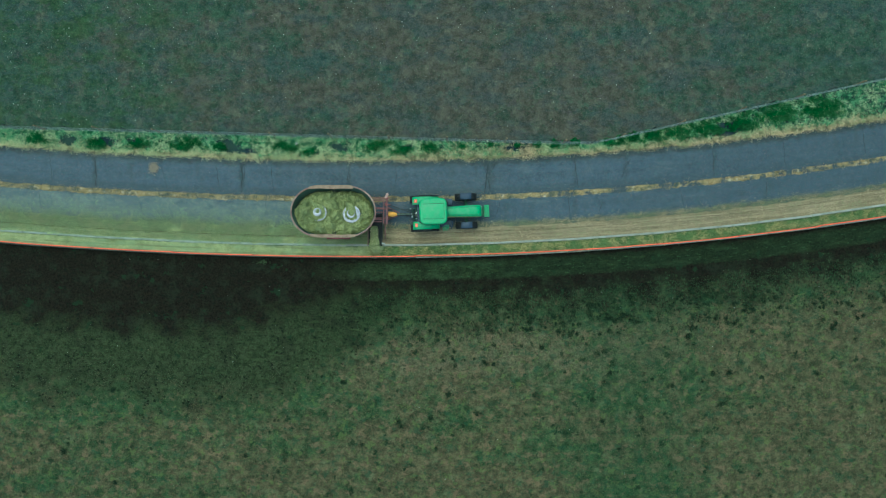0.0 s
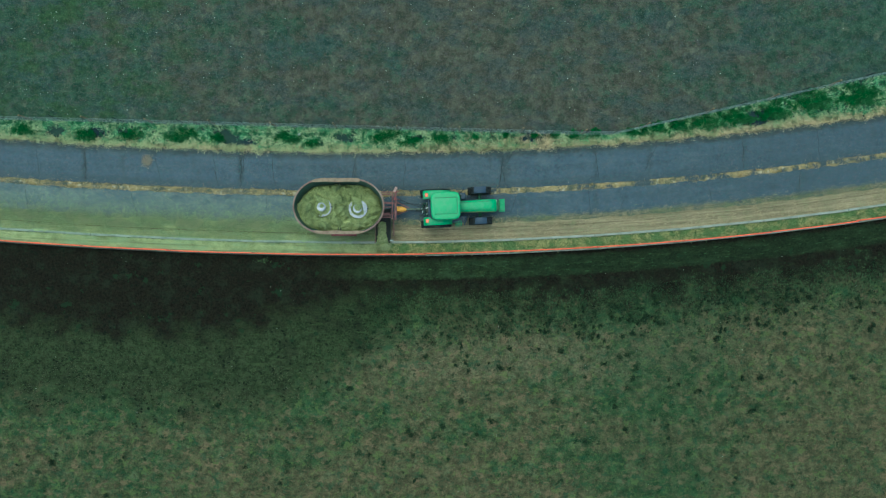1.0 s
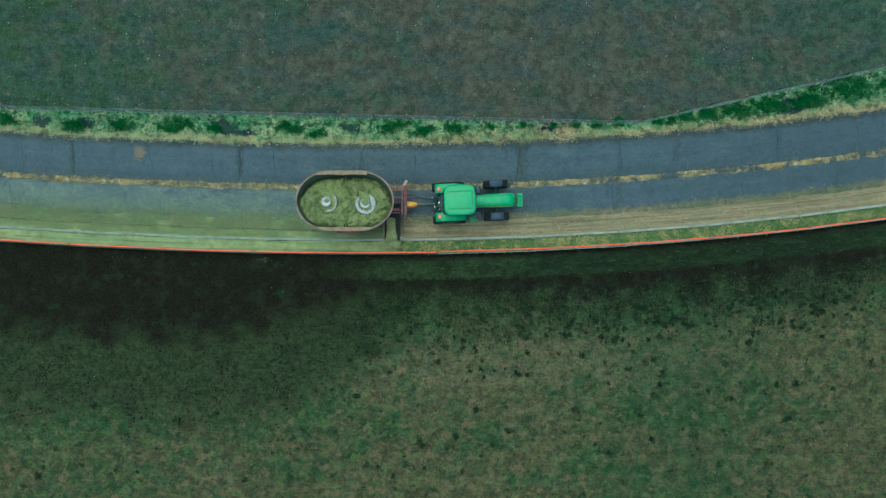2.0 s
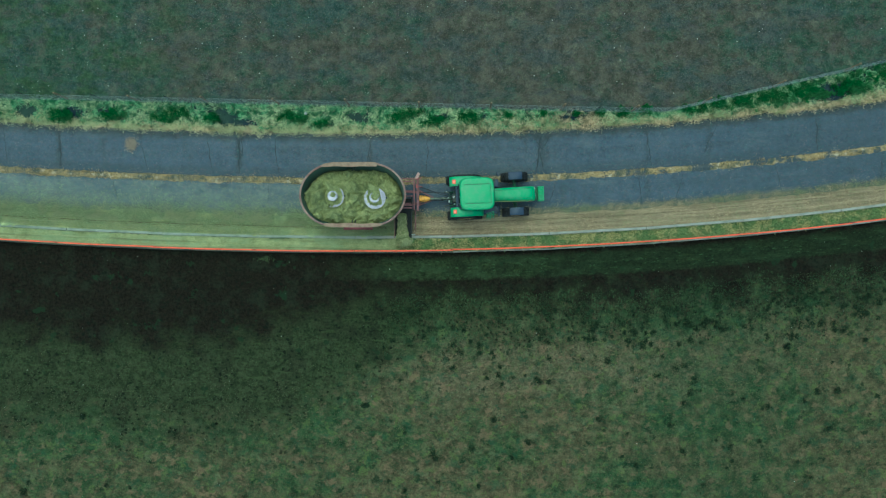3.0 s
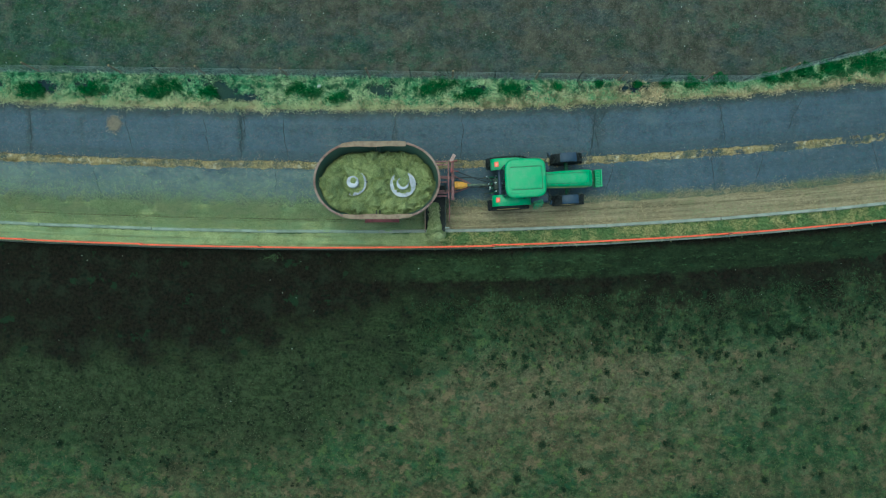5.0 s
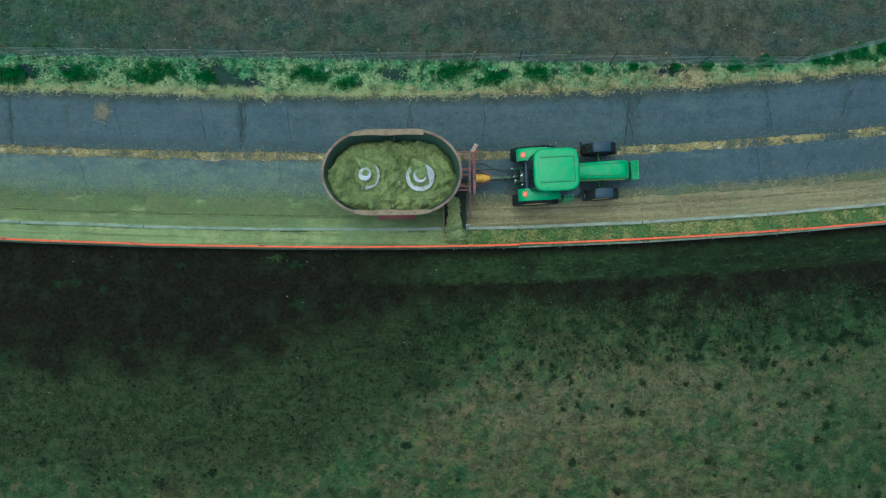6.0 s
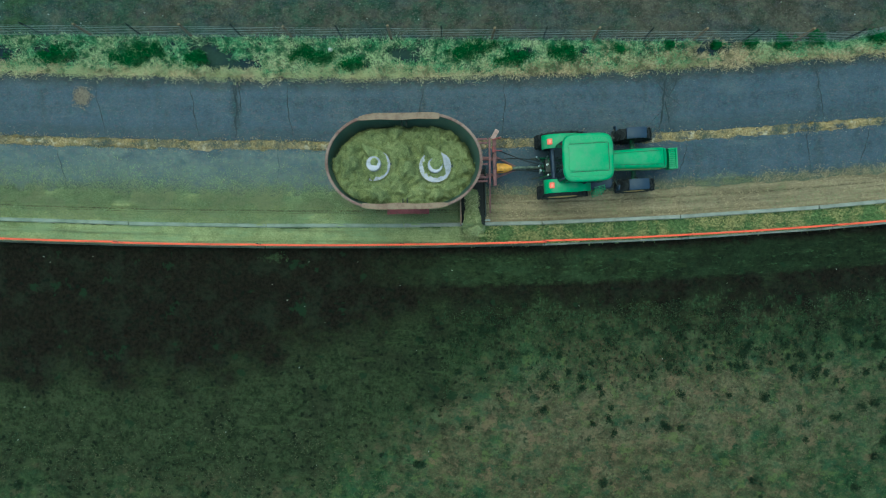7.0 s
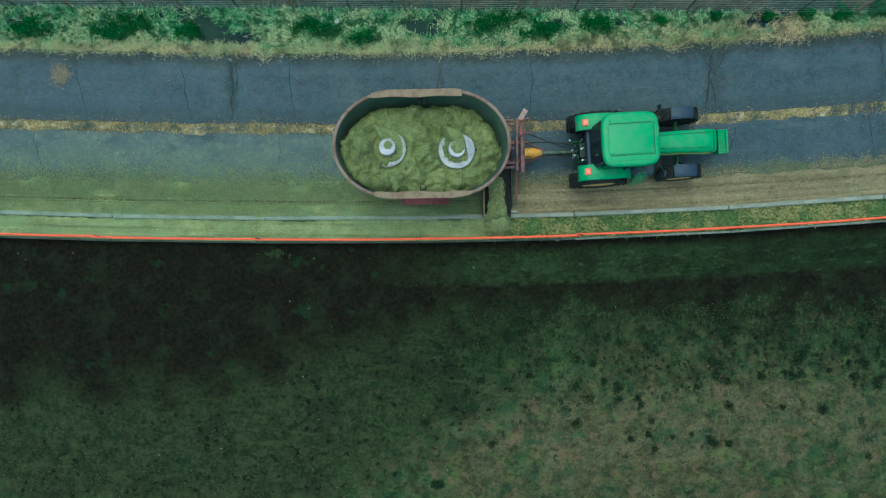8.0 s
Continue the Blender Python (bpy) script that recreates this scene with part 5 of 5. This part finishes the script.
def auger_feed(cx, cy, turn, z, cover, lid_r, seed):
    """Feed riding on an auger: a low clump on the flight with a tail, and some in the cap."""
    bm = bmesh.new()
    rings = []
    for j in range(9):
        q = j / 8
        ring = []
        for i in range(56):
            th = 2 * math.pi * i / 56
            d = (th - turn + math.pi) % (2 * math.pi) - math.pi
            back = -d / (2 * math.pi) % 1.0
            tail = 0.30 * math.exp(-(d / (0.42 if d < 0 else 0.12)) ** 2)
            bare = sum(w * max(0.0, 1 - ((back - b0) / bw) ** 2) for b0, bw, w in cover)
            outer = 0.56 + tail - bare + 0.035 * fbm(math.cos(th) * 4, math.sin(th) * 4, seed)
            r = 0.245 + (outer - 0.245) * q
            zz = z + 0.06 - 0.19 * back - 0.09 * q ** 2 + 0.10 * tail / 0.30 + 0.035 * fbm(r * 9 * math.cos(th), r * 9 * math.sin(th), seed) - (0.30 if j == 8 else 0)
            ring.append((cx + r * math.cos(th), cy + r * math.sin(th), zz))
        rings.append(ring)
    rings_mesh(bm, rings, cap=False)
    lid = []
    for j in range(6):
        lid.append([(cx + 0.07 * math.cos(turn - 1) + lid_r * j / 5 * (1 + 0.25 * fbm(math.cos(a) * 2, math.sin(a) * 2, seed)) * math.cos(a), cy + 0.07 * math.sin(turn - 1) + lid_r * j / 5 * (1 + 0.25 * fbm(math.cos(a) * 2, math.sin(a) * 2, seed)) * math.sin(a),
                     z + 0.19 - 0.05 * (j / 5) ** 2 + 0.015 * fbm(j * 1.0, math.cos(a) * 3, math.sin(a) * 3)) for a in (2 * math.pi * i / 24 for i in range(24))])
    rings_mesh(bm, lid, cap=False)
    tagged(smooth(part("feed_on_auger", bm, FEED), 80), "clump of chopped green feed lying on the auger", "cattle feed", kind="stuff")


AUGERS = ((-6.20, 2.87, radians(125), 2.12), (-4.16, 2.79, radians(122), 2.12))
BARE = (((0.36, 0.17, 0.075), (0.55, 0.06, 0.07)), ((0.30, 0.16, 0.26), (0.62, 0.24, 0.13), (0.86, 0.12, 0.06)))
for i, (cx, cy, a, z) in enumerate(AUGERS):
    auger(cx, cy, a, z)
    auger_feed(cx, cy, a, z, BARE[i], (0.13, 0.21)[i], 3 + i)


def inside(x, y, inset=0.17):
    """How far inside the tub wall, in about metres."""
    u = max(0.0, abs(x - TUB_X) - TUB_FLAT) / (TUB_L - inset - TUB_FLAT)
    return (1 - math.hypot(u, (y - TUB_Y) / (TUB_W - inset))) * 1.5


def clump(x, y, size, seed):
    """Rounded clods: high in the middle of each cell, creased between."""
    near = noise.voronoi(Vector((x / size + 0.3 * fbm(x * 3, y * 3), y / size + 0.3 * fbm(y * 3, x * 3), seed)))[0]
    return min(1.0, (near[1] - near[0]) * 1.6)


def feed_height(x, y):
    d, dy = inside(x, y), y - TUB_Y
    z = 1.82 + 0.12 * fbm(x * 1.1, y * 1.1, 3) + 0.40 * clump(x, y, 0.58, 2.0) + 0.05 * clump(x, y, 0.17, 5.0) + 0.05 * fbm(x * 9, y * 9, 9)
    z += 0.16 * min(1.0, max(0, d) / 0.45) - 0.24 * (dy / TUB_W) - 0.10 * (x - TUB_X) / 2.5
    z += 0.16 * max(0.0, min(1.0, (-6.6 - x) / 0.6)) + 0.16 * math.exp(-((x + 7.0) / 0.3) ** 2 - ((y - 3.2) / 0.6) ** 2)
    reach = 0.10 + 0.12 * fbm(x * 1.6, y * 1.6, 12) + (0.16 if dy > 0.2 else 0.0) + (0.08 if x > TUB_X + 1.6 else 0)
    wall = max(0.0, 1 - d / max(reach, 0.03))
    z -= 0.55 * wall ** 1.2 * (1.0 if dy > 0.0 else 0.12)
    for cx, cy, a, az in AUGERS:
        r = math.hypot(x - cx, y - cy)
        if r < 0.70:
            hollow = 0.34 if cx < -5 and x < cx - 0.35 * r else 0.52
            edge = 1 - min(1.0, max(0.0, (r - hollow) / 0.18))
            z = z * (1 - edge) + 1.86 * edge
    return z


def feed_load():
    """The heaped feed, lower along the far wall, hollowed round the augers."""
    xs, ys = np.arange(TUB_X - 2.6, TUB_X + 2.6, 0.04), np.arange(TUB_Y - 1.6, TUB_Y + 1.6, 0.04)
    verts, index, faces = [], {}, []
    for i, x in enumerate(xs):
        for j, y in enumerate(ys):
            if inside(x, y) > -0.03:
                index[i, j] = len(verts)
                verts.append((x, y, feed_height(x, y)))
    for (i, j), a in index.items():
        q = (index.get((i + 1, j)), index.get((i + 1, j + 1)), index.get((i, j + 1)))
        if None not in q:
            faces.append((a, *q))
    me = plain_mesh("feed_load", verts, faces, FEED)
    me.polygons.foreach_set("use_smooth", [True] * len(me.polygons))
    tagged(new("feed_load", me), "heaped chopped green feed filling the mixer tub", "cattle feed", kind="stuff")
    rnd = random.Random(41)
    chips = []
    while len(chips) < 2600:
        x, y = TUB_X + rnd.uniform(-2.5, 2.5), TUB_Y + rnd.uniform(-1.45, 1.45)
        if inside(x, y) > 0.02 and all(math.hypot(x - c[0], y - c[1]) > 0.6 for c in AUGERS):
            chips.append((x, y, feed_height(x, y) - 0.004))
    grass("feed_chips", chips, 4, 0.006, 0.022, 0.016, 0.03, BLADE_FEED, "loose chopped stems on the heaped feed", "cattle feed", 42, 1.6)


feed_load()

# the pile under the conveyor's end
bm = bmesh.new()
rings = []
for j in range(8):
    q = j / 7
    rings.append([(-2.82 + q * (0.42 + 0.10 * fbm(math.cos(a) * 2, math.sin(a) * 2, 4)) * math.cos(a), 0.78 + q * (0.40 + 0.08 * fbm(math.cos(a) * 2, math.sin(a) * 2, 6)) * math.sin(a),
                   0.68 - 0.60 * q ** 2.6 + 0.10 * fbm(q * 3 * math.cos(a), q * 3 * math.sin(a), 2)) for a in (2 * math.pi * i / 26 for i in range(26))])
rings_mesh(bm, rings, cap=False)
tagged(smooth(part("feed_pile", bm, FEED_FRESH), 80), "fresh pile of chopped green feed on the bunk kerb", "cattle feed", kind="stuff")

# feed riding on the conveyor and pouring off its end
bm = bmesh.new()
rings = []
for i in range(21):
    t = i / 20
    y = 2.1 - 1.40 * t
    z = 0.80 if y > 0.95 else 0.80 - 0.62 * ((0.95 - y) / 0.30) ** 1.4
    w = 0.21 + 0.16 * t ** 2 + 0.08 * fbm(t * 5, 3.0)
    cx = -2.92 + 0.04 * t
    rings.append([(cx + w * math.cos(a) + 0.05 * fbm(math.cos(a) * 2, t * 9, math.sin(a)), y + 0.05 * fbm(math.cos(a) * 2, t * 7, 3), z + 0.12 * math.sin(a) + 0.06 * fbm(math.cos(a) * 3, t * 12, 7)) for a in (math.pi * 2 * j / 14 for j in range(14))])
rings_mesh(bm, rings)
tagged(smooth(part("pouring_feed", bm, FEED), 80), "chopped green feed pouring off the conveyor onto the bunk", "cattle feed", kind="stuff")
rnd = random.Random(77)
spill = []
while len(spill) < 900:
    u, v = rnd.gauss(0, 0.20), rnd.uniform(0.0, 1.75)
    if v > 0.80:
        spill.append((-2.90 + u * 1.2, 0.15 + v, 0.90 + 0.04 * rnd.random()) if abs(u) < 0.19 else (-2.86 + u, 0.5, 0.35))
    else:
        spill.append((-2.86 + u * 1.1, 0.15 + v, 0.10 + max(0.0, 0.58 - 3.0 * math.hypot(u, v - 0.63) ** 2)))
grass("pouring_chips", spill, 6, 0.008, 0.035, 0.018, 0.05, BLADE_FRESH, "loose chopped stems falling off the conveyor", "cattle feed", 78, 1.2)

# ---- tractor ----
TY = 2.88
tractor = thing("tractor", (0.1, TY, 0), "green farm tractor with closed cab and yellow wheels", "tractor")
for y, d in ((1.99, -1), (3.77, 1)):
    tyre_wheel(tractor, (0.12, y, 0.86), 0.86, 0.42, 0.50, "rear_wheel", YELLOW, 20, d)
for y, d in ((2.06, -1), (3.84, 1)):
    tyre_wheel(tractor, (2.72, y, 0.66), 0.66, 0.40, 0.37, "front_wheel", YELLOW, 18, d)

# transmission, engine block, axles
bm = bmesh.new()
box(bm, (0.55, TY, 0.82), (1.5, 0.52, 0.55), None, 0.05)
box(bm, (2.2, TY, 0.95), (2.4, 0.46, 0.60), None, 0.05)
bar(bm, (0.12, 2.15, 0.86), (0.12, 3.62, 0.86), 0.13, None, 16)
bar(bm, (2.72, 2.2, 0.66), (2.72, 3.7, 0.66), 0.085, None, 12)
part("engine_block", bm, GREEN_SHADED, tractor, "dark green castings")

# bonnet: narrow at the cab, broad and low at the nose
bm = bmesh.new()
rings = []
for x, hw, top in ((1.42, 0.30, 1.74), (1.9, 0.31, 1.73), (2.6, 0.335, 1.70), (3.2, 0.35, 1.65), (3.52, 0.345, 1.60), (3.62, 0.325, 1.53), (3.65, 0.29, 1.40)):
    yy = TY + 0.03
    ring = [(x, yy - hw - 0.02, 1.05), (x, yy - hw - 0.015, top - 0.20), (x, yy - hw + 0.01, top - 0.07), (x, yy - hw + 0.06, top - 0.02), (x, yy - hw * 0.4, top + 0.012), (x, yy, top + 0.018),
            (x, yy + hw * 0.4, top + 0.012), (x, yy + hw - 0.06, top - 0.02), (x, yy + hw - 0.01, top - 0.07), (x, yy + hw + 0.015, top - 0.20), (x, yy + hw + 0.02, 1.05)]
    rings.append(ring)
rings_mesh(bm, rings)
bonnet = smooth(part("bonnet", bm, GREEN, tractor, "bright green tapering bonnet"), 50)
bm = bmesh.new()
for s in (-1, 1):
    for x in np.arange(2.55, 3.45, 0.09):
        box(bm, (x, TY + 0.03 + s * 0.362, 1.30), (0.03, 0.012, 0.30))
    part("side_grille", bm, DARK_STEEL, bonnet, "dark side grille")
    bm = bmesh.new()
beam(bm, (1.5, TY + 0.03 - 0.335, 1.54), (3.45, TY + 0.03 - 0.378, 1.44), 0.012, 0.03)
part("bonnet_stripe", bm, YELLOW, bonnet, "yellow stripe")
bm = bmesh.new()
for y in (TY - 0.06, TY + 0.24):
    box(bm, (3.64, y, 1.34), (0.05, 0.16, 0.10), None, 0.015, 1)
    part("headlight", bm, CHROME, bonnet, "clear headlight")
    bm = bmesh.new()
bm.free()

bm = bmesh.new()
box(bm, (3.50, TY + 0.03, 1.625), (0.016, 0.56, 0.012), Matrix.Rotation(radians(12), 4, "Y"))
part("bonnet_seam", bm, GREEN_SHADED, bonnet, "dark seam across the bonnet")
# bonnet creases as thin strips, their shade put into the darker green
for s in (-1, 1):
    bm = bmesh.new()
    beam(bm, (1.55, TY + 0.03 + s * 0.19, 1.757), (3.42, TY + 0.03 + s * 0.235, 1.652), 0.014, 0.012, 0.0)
    part("bonnet_crease", bm, GREEN_SHADED, bonnet)

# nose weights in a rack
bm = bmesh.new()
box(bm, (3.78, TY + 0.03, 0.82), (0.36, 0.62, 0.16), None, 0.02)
rack = part("weight_rack", bm, GREEN_SHADED, tractor, "dark green front weight bracket")
for k in range(11):
    bm = bmesh.new()
    box(bm, (3.99, TY + 0.03 - 0.335 + 0.067 * k, 0.92), (0.30, 0.058, 0.42), None, 0.022)
    part("weight", bm, GREEN, rack, "green front weight")
bm = bmesh.new()
beam(bm, (4.10, TY + 0.03 - 0.36, 1.15), (4.10, TY + 0.03 + 0.36, 1.15), 0.06, 0.05)
part("weight_bar", bm, GREEN, rack)

# cab: glass body, pillars and the broad roof
CX, CY = 0.70, 2.91
bm = bmesh.new()
rings_mesh(bm, [squircle(CX - 0.02, TY, 0.62, 0.60, 1.02, 6), squircle(CX - 0.02, TY, 0.74, 0.68, 1.16, 6), squircle(CX - 0.02, TY, 0.76, 0.70, 1.38, 6)])
cab = smooth(part("cab", bm, PLASTIC, tractor, "dark glazed cab"))
bm = bmesh.new()
box(bm, (1.40, TY, 1.95), (0.012, 1.14, 1.12), Matrix.Rotation(radians(-3), 4, "Y"))
part("windscreen", bm, GLASS, cab, "tinted windscreen")
for s in (-1, 1):
    for x0, x1 in ((0.00, 0.68), (0.76, 1.36)):
        bm = bmesh.new()
        box(bm, ((x0 + x1) / 2, TY + s * 0.68, 1.95), (x1 - x0, 0.012, 1.12), Matrix.Rotation(radians(s * 2), 4, "X"))
        part("side_window", bm, GLASS, cab, "tinted side window")
bm = bmesh.new()
box(bm, (0.36, TY, 1.50), (0.46, 0.48, 0.14), None, 0.05)
seat = part("driver_seat", bm, RUBBER, cab, "black padded empty seat")
bm = bmesh.new()
box(bm, (0.12, TY, 1.82), (0.12, 0.44, 0.56), Matrix.Rotation(radians(-8), 4, "Y"), 0.05)
part("seat_back", bm, RUBBER, seat)
bm = bmesh.new()
m = Matrix.Translation((1.00, TY, 1.80)) @ Matrix.Rotation(radians(-35), 4, "Y")
turned(bm, [(0.185, -0.015), (0.205, 0.0), (0.185, 0.015), (0.165, 0.0)], 24, m, True)
bar(bm, m @ Vector((0, 0, -0.45)), m @ Vector((0, 0, 0.0)), 0.03)
for a in (0, 2.1, 4.2):
    bar(bm, m @ Vector((0, 0, 0)), m @ Vector((0.18 * math.cos(a), 0.18 * math.sin(a), 0)), 0.012, None, 6)
part("steering_wheel", bm, RUBBER, cab, "black steering wheel")
for x, y in ((-0.12, TY - 0.62), (-0.12, TY + 0.62), (1.40, TY - 0.60), (1.40, TY + 0.60), (0.72, TY - 0.73), (0.72, TY + 0.73)):
    bm = bmesh.new()
    beam(bm, (x, y, 1.05), (x * 0.97 + 0.02, TY + (y - TY) * 0.96, 2.52), 0.06, 0.06)
    part("pillar", bm, PLASTIC, cab, "black cab pillar")
bm = bmesh.new()
rings_mesh(bm, [squircle(CX, CY, 0.78, 0.735, 2.48, 5), squircle(CX, CY, 0.825, 0.78, 2.54, 5), squircle(CX, CY, 0.835, 0.79, 2.60, 5), squircle(CX, CY, 0.81, 0.77, 2.66, 5), squircle(CX, CY, 0.76, 0.725, 2.685, 5), squircle(CX, CY, 0.70, 0.66, 2.69, 5)])
roof = smooth(part("roof", bm, GREEN, tractor, "bright green cab roof"), 50)
bm = bmesh.new()
rings_mesh(bm, [squircle(CX - 0.01, CY - 0.01, 0.635, 0.43, 2.685, 14), squircle(CX - 0.01, CY - 0.01, 0.635, 0.43, 2.712, 14), squircle(CX - 0.01, CY - 0.01, 0.61, 0.405, 2.722, 14)])
smooth(part("roof_panel", bm, GREEN, roof), 40)
for s in (-1, 1):
    bm = bmesh.new()
    rings_mesh(bm, [squircle(CX - 0.01, CY - 0.01 + s * 0.545, 0.60, 0.065, 2.685, 6), squircle(CX - 0.01, CY - 0.01 + s * 0.545, 0.59, 0.058, 2.704, 6)])
    part("roof_rib", bm, GREEN, roof)
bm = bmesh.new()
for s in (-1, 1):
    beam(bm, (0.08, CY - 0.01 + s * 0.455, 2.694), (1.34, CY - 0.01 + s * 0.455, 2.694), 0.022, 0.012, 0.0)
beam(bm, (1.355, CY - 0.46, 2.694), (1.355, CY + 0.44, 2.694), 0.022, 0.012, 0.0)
part("roof_groove", bm, GREEN_SHADED, roof, "dark seam round the roof panel")
bm = bmesh.new()
box(bm, (-0.16, TY, 1.90), (0.014, 1.18, 1.05), Matrix.Rotation(radians(9), 4, "Y"))
part("rear_window", bm, GLASS, cab, "tinted rear window")
bm = bmesh.new()
box(bm, (-0.17, TY, 1.38), (0.27, 1.40, 0.30), None, 0.05)
part("rear_sill", bm, PLASTIC, cab, "black rear sill")

# rear mudguards with lamps
for s, y0 in ((1, 3.64), (-1, 2.12)):
    bm = bmesh.new()
    rings = []
    for i, (x, z) in enumerate(((-0.60, 1.42), (-0.58, 1.56), (-0.50, 1.66), (-0.30, 1.75), (0.05, 1.79), (0.45, 1.76), (0.75, 1.66), (0.98, 1.46), (1.06, 1.20))):
        w = 0.235 if i < 6 else 0.22
        rings.append([(x, y0 - w, z - 0.03), (x, y0 + w, z - 0.03), (x, y0 + w, z - 0.008), (x, y0 + w - 0.03, z + 0.015), (x, y0 - w + 0.03, z + 0.015), (x, y0 - w, z - 0.008)])
    rings_mesh(bm, rings)
    guard = smooth(part("mudguard", bm, GREEN, tractor, "bright green rear mudguard"), 50)
    bm = bmesh.new()
    box(bm, (-0.37, y0 - 0.02 * s, 1.755), (0.17, 0.20, 0.05), Matrix.Rotation(radians(-20), 4, "Y"), 0.018)
    lamp = part("tail_lamp", bm, LAMP_RED, guard, "red square tail lamp")
    bm = bmesh.new()
    box(bm, (-0.37, y0 - 0.02 * s, 1.782), (0.09, 0.11, 0.014), Matrix.Rotation(radians(-20), 4, "Y"), 0.004, 1)
    part("lamp_lens", bm, LAMP_PINK, lamp, "paler lamp lens")
    bm = bmesh.new()
    box(bm, (0.3, y0 - s * 0.26, 1.40), (1.15, 0.05, 0.62), None, 0.02, 1)
    part("inner_guard", bm, PLASTIC, guard)

# front mudguards
for y in (2.06, 3.84):
    bm = bmesh.new()
    rings = []
    for i in range(9):
        a = radians(118 - 6.5 * i)
        x, z = 2.74 + 0.78 * math.cos(a), 0.66 + 0.71 * math.sin(a)
        rings.append([(x, y - 0.19, z - 0.03), (x, y + 0.19, z - 0.03), (x, y + 0.19, z), (x, y + 0.13, z + 0.025), (x, y - 0.13, z + 0.025), (x, y - 0.19, z)])
    rings_mesh(bm, rings)
    guard = smooth(part("front_mudguard", bm, PLASTIC, tractor, "black plastic front mudguard"), 50)
    bm = bmesh.new()
    s = 1 if y > TY else -1
    tube(bm, [(2.68, y, 1.31), (2.68, y - s * 0.24, 1.22), (2.68, y - s * 0.28, 0.9)], 0.025, 6)
    part("guard_stay", bm, DARK_STEEL, guard)

# steps by the door, tank, mirrors, exhaust
for s in (-1, 1):
    bm = bmesh.new()
    box(bm, (1.46, TY + s * 0.66, 0.78), (0.86, 0.42, 0.42), None, 0.06)
    part("side_tank", bm, PLASTIC, tractor, "black side tank")
steps = None
for k in range(3):
    bm = bmesh.new()
    y = TY - 0.88 - 0.06 * k
    z = 1.02 - 0.27 * k
    for i in range(4):
        box(bm, (1.42, y - 0.085 + 0.057 * i, z), (0.36, 0.018, 0.025), Matrix.Rotation(radians(12), 4, "Z"))
    for x in (1.25, 1.42, 1.59):
        box(bm, (x, y + (x - 1.42) * 0.2, z), (0.018, 0.20, 0.03), Matrix.Rotation(radians(12), 4, "Z"))
    part("step", bm, GREEN, tractor, "green slatted door step")
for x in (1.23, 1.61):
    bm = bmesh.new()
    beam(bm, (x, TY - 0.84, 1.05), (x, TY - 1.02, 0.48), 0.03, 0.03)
    part("step_side", bm, GREEN_SHADED, tractor)
for s in (-1, 1):
    bm = bmesh.new()
    tube(bm, [(1.44, TY + s * 0.60, 2.32), (1.62, TY + s * 0.80, 2.36), (1.72, TY + s * 0.95, 2.30)], 0.018, 6)
    arm = part("mirror_arm", bm, DARK_STEEL, tractor)
    bm = bmesh.new()
    box(bm, (1.74, TY + s * 0.98, 2.18), (0.05, 0.18, 0.30), Matrix.Rotation(radians(s * 12), 4, "Z"), 0.02)
    part("mirror", bm, PLASTIC, arm, "black wing mirror")
bm = bmesh.new()
bar(bm, (1.55, TY + 0.62, 1.30), (1.55, TY + 0.62, 2.56), 0.055, 0.05, 14)
bar(bm, (1.55, TY + 0.62, 1.2), (1.55, TY + 0.62, 1.75), 0.085, 0.085, 14)
smooth(part("exhaust", bm, DARK_STEEL, tractor, "dark upright exhaust pipe"))
bm = bmesh.new()
tube(bm, [(1.66, TY - 0.56, 2.2), (1.76, TY - 0.72, 1.7), (1.78, TY - 0.86, 1.15)], 0.02, 6)
part("handrail", bm, DARK_STEEL, tractor, "dark grab rail")

# hitch and valves behind the cab
bm = bmesh.new()
beam(bm, (-0.20, TY, 0.52), (-1.02, TY, 0.52), 0.10, 0.07)
box(bm, (-0.98, TY, 0.56), (0.16, 0.14, 0.12), None, 0.02, 1)
part("drawbar", bm, DARK_STEEL, tractor, "dark steel drawbar")
for s in (-1, 1):
    bm = bmesh.new()
    beam(bm, (-0.10, TY + s * 0.26, 0.62), (-0.88, TY + s * 0.36, 0.55), 0.05, 0.08)
    part("lift_link", bm, DARK_STEEL, tractor, "dark lower lift link")
    bm = bmesh.new()
    bar(bm, (-0.12, TY + s * 0.28, 1.18), (-0.58, TY + s * 0.34, 0.62), 0.03)
    part("lift_rod", bm, GREEN_SHADED, tractor)
bm = bmesh.new()
box(bm, (-0.28, TY, 1.00), (0.36, 0.46, 0.30), None, 0.03)
part("lift_housing", bm, DARK_STEEL, tractor, "dark oily lift housing")
rnd = random.Random(5)
for i in range(16):
    bm = bmesh.new()
    x, y = -0.66 + 0.14 * (i % 4) + rnd.uniform(-0.03, 0.03), TY - 0.24 + 0.16 * (i // 4) + rnd.uniform(-0.04, 0.04)
    bar(bm, (x, y, 1.0), (x + rnd.uniform(-0.12, 0.04), y + rnd.uniform(-0.09, 0.09), rnd.uniform(1.16, 1.30)), 0.028, None, 8)
    part("coupling", bm, CHROME if i % 2 == 0 else GREEN_SHADED, tractor, "bright hydraulic coupling" if i % 2 == 0 else "")

# drawn forward to the hitch and turned a little to the verge
tractor.location.x += 0.12
tractor.rotation_euler.z = radians(2.4)
